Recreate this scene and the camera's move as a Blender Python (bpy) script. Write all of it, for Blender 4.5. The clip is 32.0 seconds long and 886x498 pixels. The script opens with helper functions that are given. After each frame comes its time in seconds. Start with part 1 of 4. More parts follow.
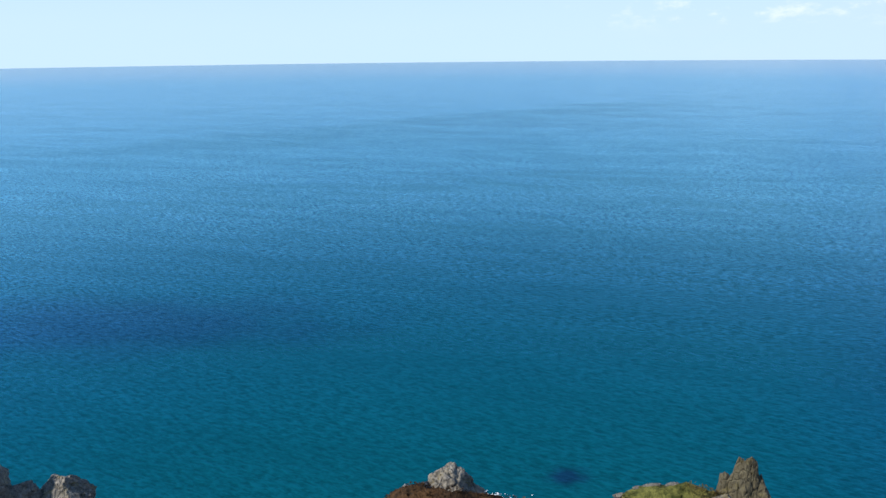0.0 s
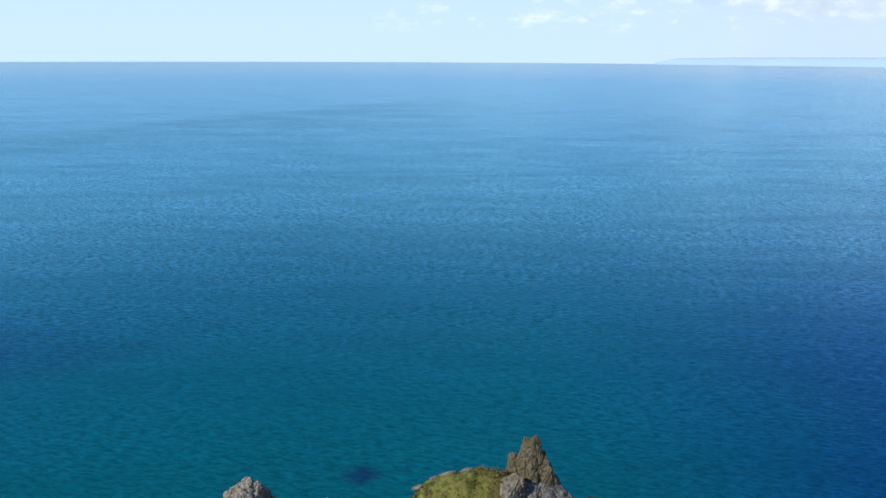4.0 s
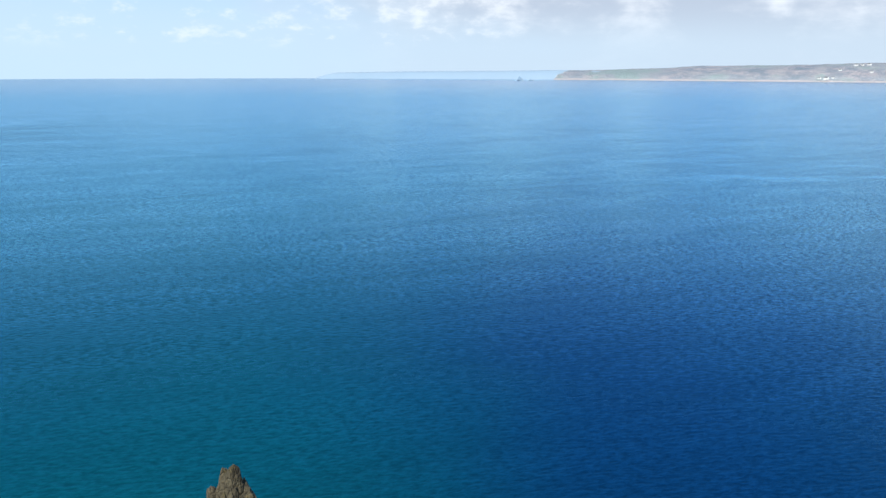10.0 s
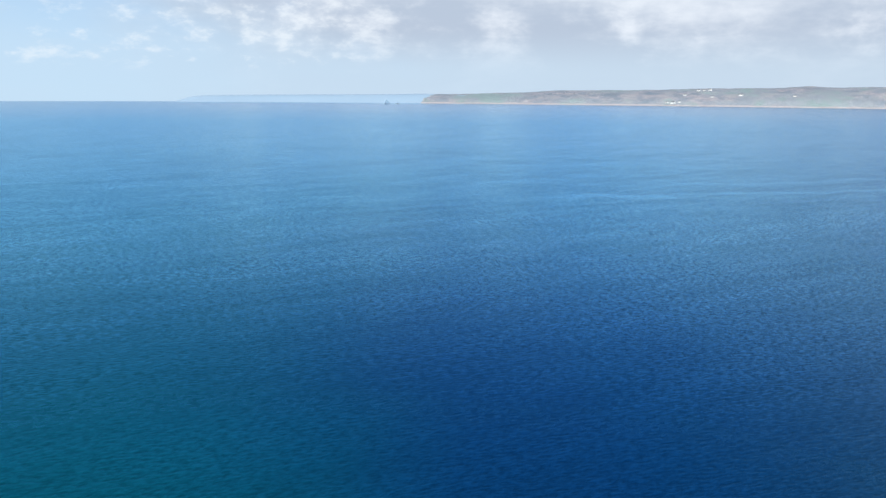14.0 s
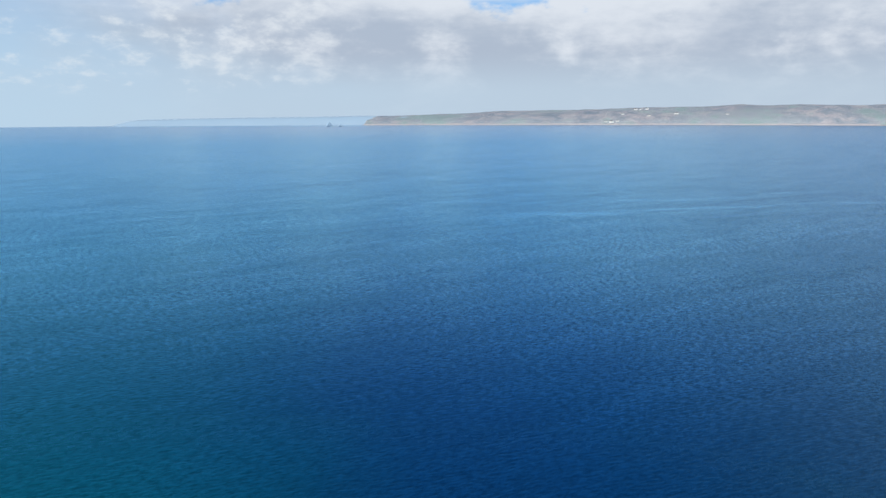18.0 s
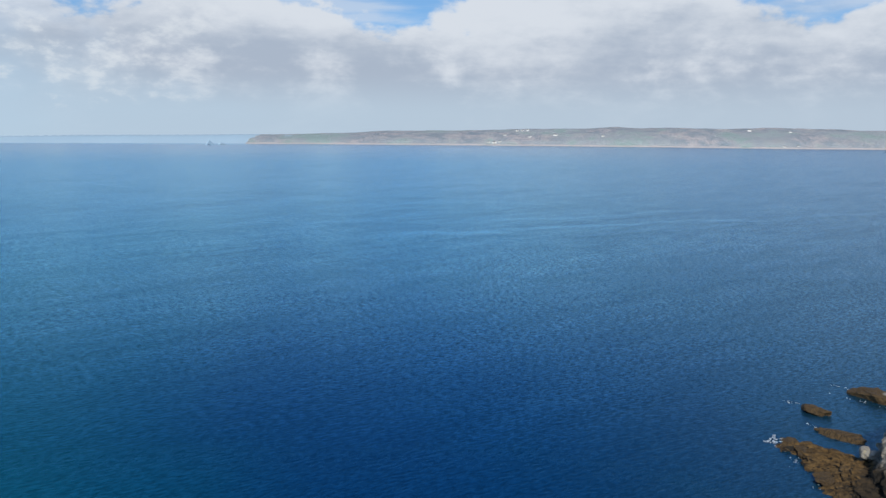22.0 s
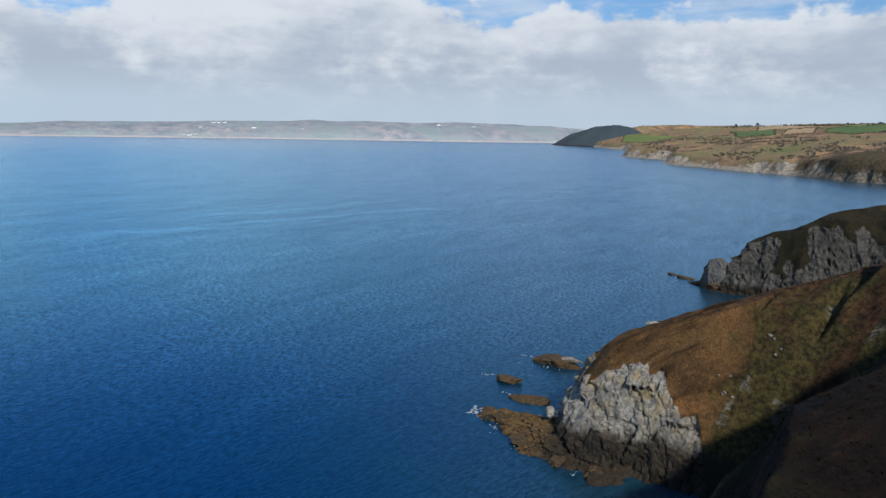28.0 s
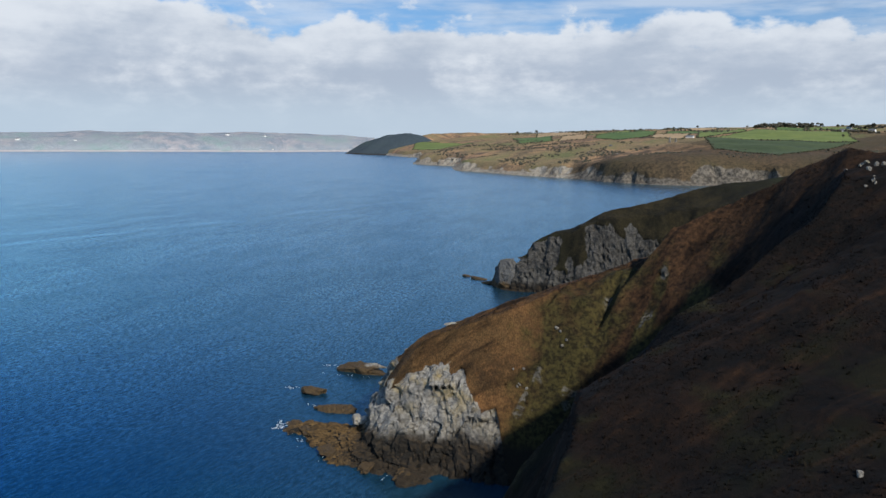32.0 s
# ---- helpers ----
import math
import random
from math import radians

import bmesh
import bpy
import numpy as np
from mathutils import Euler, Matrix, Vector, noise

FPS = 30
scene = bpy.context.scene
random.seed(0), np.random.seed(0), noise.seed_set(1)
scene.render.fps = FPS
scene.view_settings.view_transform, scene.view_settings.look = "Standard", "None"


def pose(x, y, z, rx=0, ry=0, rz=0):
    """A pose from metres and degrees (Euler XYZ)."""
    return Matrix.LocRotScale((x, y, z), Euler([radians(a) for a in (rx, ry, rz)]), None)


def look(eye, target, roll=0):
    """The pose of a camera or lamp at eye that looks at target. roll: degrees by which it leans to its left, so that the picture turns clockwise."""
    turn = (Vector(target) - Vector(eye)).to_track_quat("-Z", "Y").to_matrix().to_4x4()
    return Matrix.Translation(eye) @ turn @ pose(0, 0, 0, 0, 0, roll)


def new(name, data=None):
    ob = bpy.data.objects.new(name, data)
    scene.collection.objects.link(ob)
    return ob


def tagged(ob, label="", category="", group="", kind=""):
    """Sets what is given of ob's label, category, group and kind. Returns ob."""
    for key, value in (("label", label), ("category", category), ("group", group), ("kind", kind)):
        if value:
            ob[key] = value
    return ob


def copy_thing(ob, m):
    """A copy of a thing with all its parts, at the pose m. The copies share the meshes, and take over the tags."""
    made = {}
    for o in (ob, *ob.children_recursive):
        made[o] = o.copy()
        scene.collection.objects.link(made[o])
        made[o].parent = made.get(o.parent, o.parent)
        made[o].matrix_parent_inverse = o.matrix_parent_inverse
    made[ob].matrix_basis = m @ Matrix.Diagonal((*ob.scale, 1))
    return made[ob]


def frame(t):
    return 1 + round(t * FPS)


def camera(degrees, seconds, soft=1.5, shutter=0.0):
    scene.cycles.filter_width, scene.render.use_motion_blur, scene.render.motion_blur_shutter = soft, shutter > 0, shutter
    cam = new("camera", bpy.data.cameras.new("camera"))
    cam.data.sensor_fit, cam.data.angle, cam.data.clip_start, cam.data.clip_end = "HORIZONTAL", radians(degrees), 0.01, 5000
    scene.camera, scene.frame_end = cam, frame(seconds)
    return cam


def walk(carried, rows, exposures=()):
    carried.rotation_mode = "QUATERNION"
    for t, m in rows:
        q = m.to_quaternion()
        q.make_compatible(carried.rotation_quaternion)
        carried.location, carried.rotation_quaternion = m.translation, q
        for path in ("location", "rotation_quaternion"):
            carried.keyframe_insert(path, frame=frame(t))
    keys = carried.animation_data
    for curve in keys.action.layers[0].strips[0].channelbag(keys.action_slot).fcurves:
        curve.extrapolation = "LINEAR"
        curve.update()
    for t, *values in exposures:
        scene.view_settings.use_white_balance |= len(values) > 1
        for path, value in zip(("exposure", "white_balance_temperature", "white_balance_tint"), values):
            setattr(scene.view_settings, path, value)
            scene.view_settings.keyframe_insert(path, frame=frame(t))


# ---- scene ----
# ---- camera and its flight ----
cam = camera(58.42, 32.0, soft=1.5)
FLIGHT = (
    (0.0, 0.93, 0.12, 79.23, 8.60, -14.20, -0.60),
    (0.5, 0.88, 0.18, 79.23, 11.03, -14.08, -0.46),
    (1.0, 0.80, 0.21, 79.23, 13.24, -14.03, -0.48),
    (1.5, 0.71, 0.25, 79.21, 15.43, -14.14, -0.74),
    (2.0, 0.66, 0.28, 79.19, 18.00, -14.37, -0.72),
    (2.5, 0.63, 0.37, 79.18, 19.96, -14.06, -0.64),
    (4.5, 0.30, 0.30, 79.38, 27.07, -14.10, -0.32),
    (5.0, 0.24, 0.28, 79.33, 29.60, -13.71, -1.26),
    (5.5, 0.18, 0.25, 79.51, 32.38, -13.95, -0.16),
    (6.0, 0.13, 0.22, 79.57, 34.37, -14.42, 0.08),
    (6.5, 0.14, 0.12, 79.58, 35.02, -13.64, -0.32),
    (7.0, 0.17, -0.02, 79.51, 36.23, -13.64, -0.08),
    (7.5, 0.05, -0.07, 79.85, 37.75, -12.94, -0.16),
    (8.0, 0.07, -0.21, 79.97, 40.27, -13.43, 0.17),
    (8.5, -0.01, -0.23, 80.06, 42.88, -13.51, 0.00),
    (9.0, -0.03, -0.29, 80.04, 45.24, -13.56, 0.35),
    (9.5, -0.05, -0.33, 79.97, 47.09, -13.39, 0.06),
    (10.0, 0.09, -0.41, 79.98, 48.36, -13.09, 0.14),
    (10.5, 0.13, -0.44, 79.96, 50.46, -12.77, 0.00),
    (11.0, -0.00, -0.37, 79.96, 52.40, -12.49, 0.24),
    (11.5, -0.03, -0.37, 79.92, 54.04, -12.54, 0.26),
    (12.0, -0.02, -0.37, 79.93, 55.16, -12.20, 0.38),
    (12.5, -0.01, -0.40, 79.88, 55.83, -12.26, 0.56),
    (13.0, -0.03, -0.42, 79.85, 56.37, -12.03, 0.44),
    (13.5, -0.04, -0.44, 79.84, 57.34, -11.71, 0.44),
    (14.0, -0.04, -0.45, 79.83, 57.79, -11.41, 0.44),
    (14.5, -0.04, -0.48, 79.83, 58.72, -11.12, 0.39),
    (16.5, -0.09, -0.88, 79.79, 58.30, -10.13, 0.33),
    (17.0, -0.10, -0.90, 79.79, 59.11, -9.69, 0.44),
    (17.5, -0.10, -0.93, 79.79, 60.51, -9.61, 0.40),
    (18.0, -0.10, -0.96, 79.78, 61.74, -9.90, -0.20),
    (18.5, -0.10, -0.97, 79.78, 62.30, -9.31, -0.49),
    (19.0, -0.09, -0.96, 79.78, 63.80, -9.29, -0.24),
    (19.5, -0.06, -0.89, 79.77, 65.40, -9.18, 0.35),
    (20.0, -0.02, -0.66, 79.78, 65.67, -9.21, 0.44),
    (20.5, 0.02, -0.42, 79.76, 66.92, -9.09, 0.49),
    (21.0, 0.06, -0.18, 79.74, 67.95, -8.70, 0.48),
    (21.5, 0.07, -0.07, 79.70, 69.13, -8.64, 0.76),
    (22.0, 0.10, 0.09, 79.69, 70.04, -8.49, 0.45),
    (22.5, 0.12, 0.31, 79.64, 71.45, -8.54, 0.33),
    (23.0, 0.12, 0.42, 79.60, 73.83, -8.93, -0.22),
    (23.5, 0.16, 0.51, 79.73, 75.08, -9.20, -0.00),
    (24.0, 0.16, 0.63, 79.69, 76.06, -9.14, -0.04),
    (24.5, 0.07, 0.66, 79.43, 77.66, -9.37, -0.56),
    (26.5, 0.22, 0.33, 79.40, 83.78, -9.54, 0.10),
    (27.0, 0.33, 0.70, 79.64, 86.94, -9.34, 1.18),
    (27.5, 0.37, 1.04, 79.76, 89.38, -9.34, 1.20),
    (28.0, 0.26, 1.11, 79.76, 91.39, -8.74, 1.03),
    (28.5, 0.15, 1.15, 79.73, 93.27, -8.64, 0.81),
    (29.0, 0.10, 1.27, 79.75, 95.43, -8.99, 1.17),
    (29.5, -0.05, 1.15, 79.79, 97.19, -8.45, 1.43),
    (30.0, -0.12, 1.30, 79.87, 98.35, -8.51, 1.32),
    (30.5, -0.27, 1.29, 79.94, 100.16, -7.84, 1.18),
    (31.0, -0.45, 1.24, 79.93, 102.22, -7.39, 1.05),
    (31.5, -0.56, 1.35, 79.89, 104.48, -7.79, 0.55),
    (32.0, -0.64, 1.40, 79.95, 106.05, -7.93, 0.45),
)
walk(cam, [(t, pose(x, y, z, 90 + pitch, 0, -yaw) @ pose(0, 0, 0, 0, 0, roll)) for t, x, y, z, yaw, pitch, roll in FLIGHT], exposures=((0.0, 0.28), (6.0, 0.26), (10.0, 0.22), (13.5, 0.10), (17.0, -0.09), (22.0, -0.24), (26.0, -0.24), (29.0, -0.17), (32.0, -0.15)))

# ---- sky and sun ----
SUN_AZ, SUN_EL = -104.0, 37.0      # degrees clockwise from +y, and above the horizon
world = bpy.data.worlds.new("sky")
scene.world = world
world.use_nodes = True
wt = world.node_tree
wt.nodes.clear()


class Net:
    """Short hand for building a node tree."""

    def __init__(self, tree):
        self.tree = tree

    def make(self, kind, ins=()):
        n = self.tree.nodes.new(kind)
        for key, value in dict(ins).items():
            self.feed(n.inputs[key], value)
        return n

    def node(self, kind, out=0, ins=()):
        return self.make(kind, ins).outputs[out]

    def feed(self, socket, value):
        if isinstance(value, bpy.types.NodeSocket):
            self.tree.links.new(value, socket)
        else:
            socket.default_value = value

    def math(self, op, a, b=0.0, c=0.0):
        n = self.tree.nodes.new("ShaderNodeMath")
        n.operation = op
        for k, value in enumerate((a, b, c)):
            self.feed(n.inputs[k], value)
        return n.outputs[0]

    def ramp(self, fac, lo, hi, a=0.0, b=1.0):
        """a below lo, b above hi, a smooth step between."""
        n = self.make("ShaderNodeMapRange", {0: fac, 1: lo, 2: hi, 3: a, 4: b})
        n.interpolation_type = "SMOOTHSTEP"
        return n.outputs[0]

    def mix(self, fac, a, b, blend="MIX"):
        n = self.tree.nodes.new("ShaderNodeMix")
        n.data_type, n.blend_type = "RGBA", blend
        for k, value in ((0, fac), (6, a), (7, b)):
            self.feed(n.inputs[k], value)
        return n.outputs[2]

    def noise(self, vec, scale, detail=4.0, rough=0.55, out=0, distort=0.0):
        return self.node("ShaderNodeTexNoise", out, {"Vector": vec, "Scale": scale, "Detail": detail, "Roughness": rough, "Distortion": distort})

    def stretch(self, vec, sx, sy, sz, rz=0.0):
        n = self.make("ShaderNodeMapping", {"Vector": vec, "Rotation": (0, 0, radians(rz)), "Scale": (1 / sx, 1 / sy, 1 / sz)})
        n.vector_type = "TEXTURE"
        return n.outputs[0]

    def split(self, vec):
        n = self.tree.nodes.new("ShaderNodeSeparateXYZ")
        self.feed(n.inputs[0], vec)
        return n.outputs


def rgb(r, g, b):
    return (r, g, b, 1.0)


net = Net(wt)
direction = net.node("ShaderNodeTexCoord", 0)
dx, dy, dz = net.split(direction)
lifted = net.node("ShaderNodeCombineXYZ", 0, {0: dx, 1: dy, 2: net.math("ADD", net.math("MAXIMUM", dz, 0.0), 0.10)})
atmosphere = net.make("ShaderNodeTexSky", {})
atmosphere.sky_type, atmosphere.sun_disc = "NISHITA", False
atmosphere.sun_elevation, atmosphere.sun_rotation = radians(SUN_EL), radians(SUN_AZ)
atmosphere.altitude, atmosphere.air_density, atmosphere.dust_density, atmosphere.ozone_density = 50, 1.0, 0.5, 1.4
net.feed(atmosphere.inputs[0], lifted)
clear = atmosphere.outputs[0]
SKY = 0.135
clear = net.mix(1.0, clear, rgb(SKY * 0.72, SKY * 0.96, SKY * 1.12), "MULTIPLY")
azimuth = net.math("MULTIPLY", net.math("ARCTAN2", dx, dy), 57.2958)
elevation = net.math("MULTIPLY", net.math("ARCSINE", dz), 57.2958)
# heaped cloud along the horizon, thinning out to clear sky over the open sea
billow = net.noise(net.stretch(direction, 1, 1, 2.2), 4.6, 4.0, 0.5)
lumps = net.noise(net.stretch(direction, 1, 1, 1.5), 11.0, 6.0, 0.48, distort=0.3)
puffs = net.noise(net.stretch(direction, 1, 1, 2.2), 34.0, 6.0, 0.6)
layers = net.noise(net.stretch(direction, 1, 1, 7.0), 5.0, 6.0, 0.55)
landward = net.ramp(net.math("ADD", azimuth, net.math("MULTIPLY", net.math("SUBTRACT", billow, 0.5), 50.0)), 24.0, 52.0)
bank_top = net.math("ADD", 8.6, net.math("MULTIPLY", net.math("SUBTRACT", billow, 0.5), 9.0))
bank_top = net.math("ADD", bank_top, net.math("MULTIPLY", net.math("SUBTRACT", lumps, 0.5), 9.0))
bank_top = net.math("ADD", bank_top, net.math("MULTIPLY", net.math("SUBTRACT", puffs, 0.5), 2.5))
under = net.math("SUBTRACT", bank_top, elevation)
bank = net.ramp(under, -0.5, 0.9)
high = net.ramp(net.math("ADD", billow, net.math("MULTIPLY", lumps, 0.6)), 0.90, 1.0)
high = net.math("MULTIPLY", high, net.math("MULTIPLY", net.ramp(elevation, 9.0, 12.0), net.ramp(elevation, 20.0, 40.0, 1.0, 0.0)))
bank = net.math("MULTIPLY", net.math("MAXIMUM", bank, high), landward)
thin = net.math("MULTIPLY", net.ramp(layers, 0.42, 0.66), net.ramp(azimuth, 5.0, 40.0, 0.12, 0.55))
thin = net.math("MULTIPLY", thin, net.ramp(elevation, 10.0, 30.0, 1.0, 0.0))
cover = net.math("MAXIMUM", bank, thin)
# sunlit heads, greyer flat bellies
lit = net.math("ADD", net.math("MULTIPLY", net.math("SUBTRACT", lumps, 0.5), 1.9), net.math("MULTIPLY", net.math("SUBTRACT", layers, 0.5), 0.7))
lit = net.math("ADD", lit, net.math("MULTIPLY", net.math("SUBTRACT", puffs, 0.5), 0.95))
lit = net.math("ADD", lit, net.ramp(under, 0.0, 4.5, 0.42, -0.10))
cloud = net.mix(net.ramp(lit, -0.32, 0.52), rgb(0.475, 0.56, 0.69), rgb(0.80, 0.86, 0.945))
sky = net.mix(cover, clear, cloud)
# pale haze hugging the horizon
wisps = net.math("MULTIPLY", net.ramp(net.math("ADD", net.math("MULTIPLY", puffs, 0.55), net.math("MULTIPLY", lumps, 0.45)), 0.50, 0.64, 0.0, 0.5), net.ramp(elevation, 0.9, 1.9))
wisps = net.math("MULTIPLY", wisps, net.math("MULTIPLY", net.math("MULTIPLY", net.ramp(azimuth, 14.0, 26.0), net.ramp(azimuth, 46.0, 60.0, 1.0, 0.0)), net.ramp(elevation, 7.0, 11.0, 1.0, 0.0)))
haze = net.mix(net.ramp(azimuth, 0.0, 100.0), rgb(0.55, 0.73, 0.90), rgb(0.56, 0.68, 0.81))
sky = net.mix(net.ramp(elevation, 1.0, net.ramp(azimuth, 20.0, 55.0, 15.0, 4.4), 0.92, 0.0), sky, haze)
sky = net.mix(wisps, sky, rgb(0.86, 0.92, 0.97))
background = net.node("ShaderNodeBackground", 0, {"Color": sky, "Strength": 1.0})
out = wt.nodes.new("ShaderNodeOutputWorld")
wt.links.new(background, out.inputs[0])

sun = new("sun", bpy.data.lights.new("sun", "SUN"))
sun.data.energy, sun.data.angle, sun.data.color = 4.8, radians(2.0), (1.0, 0.93, 0.82)
towards = Vector((math.sin(radians(SUN_AZ)) * math.cos(radians(SUN_EL)), math.cos(radians(SUN_AZ)) * math.cos(radians(SUN_EL)), math.sin(radians(SUN_EL))))
sun.matrix_world = look(towards * 300, (0, 0, 0))

# ---- noise on arrays of points ----
def lattice(ix, iy, iz, seed):
    h = (ix * 374761393 + iy * 668265263 + iz * 2147483647 + seed * 974634527) & 0xFFFFFFFF
    h = ((h ^ (h >> 13)) * 1274126177) & 0xFFFFFFFF
    h = ((h ^ (h >> 16)) * 2246822519) & 0xFFFFFFFF
    return ((h ^ (h >> 15)) & 0xFFFFFF) / float(0xFFFFFF)


def value_noise(p, seed=0):
    """Smooth noise between -1 and 1 at the points p (n, 3)."""
    i = np.floor(p).astype(np.int64)
    f = p - i
    f = f * f * f * (f * (f * 6 - 15) + 10)
    total = 0.0
    for a in (0, 1):
        wx = f[:, 0] if a else 1 - f[:, 0]
        for b in (0, 1):
            wy = f[:, 1] if b else 1 - f[:, 1]
            for c in (0, 1):
                wz = f[:, 2] if c else 1 - f[:, 2]
                total = total + wx * wy * wz * lattice(i[:, 0] + a, i[:, 1] + b, i[:, 2] + c, seed)
    return total * 2 - 1


def fbm(p, octaves=4, seed=0, gain=0.5):
    total, amp, size = 0.0, 1.0, 0.0
    for k in range(octaves):
        total = total + amp * value_noise(p * 2.03 ** k + 17.3 * k, seed + k)
        size += amp
        amp *= gain
    return total / size


def cells(p, seed=0, tilt=False):
    """Distance to the nearest and second nearest seed point, and the nearest one's random number."""
    i = np.floor(p).astype(np.int64)
    f1, f2, tag, away = np.full(len(p), 9.0), np.full(len(p), 9.0), np.zeros(len(p)), np.zeros(p.shape)
    for a in (-1, 0, 1):
        for b in (-1, 0, 1):
            for c in (-1, 0, 1):
                j = i + np.array((a, b, c))
                q = np.stack([j[:, k] + 0.1 + 0.8 * lattice(j[:, 0], j[:, 1], j[:, 2], seed + 7 * k) for k in range(3)], 1)
                d = np.sqrt(((p - q) ** 2).sum(1))
                near = d < f1
                f2 = np.where(near, f1, np.minimum(f2, d))
                tag = np.where(near, lattice(j[:, 0], j[:, 1], j[:, 2], seed + 31), tag)
                away = np.where(near[:, None], p - q, away)
                f1 = np.where(near, d, f1)
    if tilt:
        # each cell's face leans its own way
        lean = np.stack([np.sin(tag * 37.0), np.cos(tag * 53.0), np.sin(tag * 71.0 + 1)], 1)
        return f1, f2, tag, (away * lean).sum(1)
    return f1, f2, tag


def smooth(x, lo, hi):
    t = np.clip((x - lo) / (hi - lo), 0, 1)
    return t * t * (3 - 2 * t)


# ---- meshes ----
def raw_mesh(name, verts, faces, material, shade=True):
    me = bpy.data.meshes.new(name)
    verts = np.asarray(verts, dtype=np.float32)
    faces = np.asarray(faces, dtype=np.int32)
    me.vertices.add(len(verts))
    me.vertices.foreach_set("co", verts.ravel())
    k = faces.shape[1]
    me.loops.add(faces.size)
    me.loops.foreach_set("vertex_index", faces.ravel())
    me.polygons.add(len(faces))
    me.polygons.foreach_set("loop_start", np.arange(0, faces.size, k, dtype=np.int32))
    me.polygons.foreach_set("loop_total", np.full(len(faces), k, dtype=np.int32))
    me.update(calc_edges=True)
    me.validate()
    me.polygons.foreach_set("use_smooth", np.full(len(me.polygons), shade, dtype=bool))
    me.materials.append(material)
    return me


def grid_faces(nu, nv):
    a = (np.arange(nu - 1)[:, None] * nv + np.arange(nv - 1)[None, :]).ravel()
    return np.stack([a, a + nv, a + nv + 1, a + 1], 1)


def spaced(*stops):
    """Coordinates from stop to stop: (start, step), (next start, step), ..., end."""
    out = []
    for (a, step), nxt in zip(stops[:-1], stops[1:]):
        b = nxt[0] if isinstance(nxt, tuple) else nxt
        out.append(np.linspace(a, b, max(1, round((b - a) / step)), endpoint=False))
    return np.concatenate(out + [[stops[-1]]])


def sheet(xs, ys, height):
    """Vertices (n, 3) and faces of a height field."""
    X, Y = np.meshgrid(xs, ys, indexing="ij")
    X, Y = X.ravel(), Y.ravel()
    return np.stack([X, Y, height(X, Y)], 1), grid_faces(len(xs), len(ys))


def normals(v, nu, nv):
    g = v.reshape(nu, nv, 3)
    n = np.cross(np.gradient(g, axis=0), np.gradient(g, axis=1)).reshape(-1, 3)
    return n / np.maximum(np.linalg.norm(n, axis=1), 1e-9)[:, None]


def part(name, me, parent, label="", m=None):
    """Links a mesh as one object under a thing or a part."""
    ob = new(name, me)
    ob.parent = parent
    if m is not None:
        ob.matrix_local = m
    return tagged(ob, label) if label else ob


# ---- materials ----
def material(name):
    mat = bpy.data.materials.new(name)
    mat.use_nodes = True
    tree = mat.node_tree
    return mat, Net(tree), tree.nodes["Principled BSDF"]


def bump(n, shader, height, strength, distance):
    b = n.make("ShaderNodeBump", {"Height": height, "Strength": strength, "Distance": distance})
    n.feed(shader.inputs["Normal"], b.outputs[0])


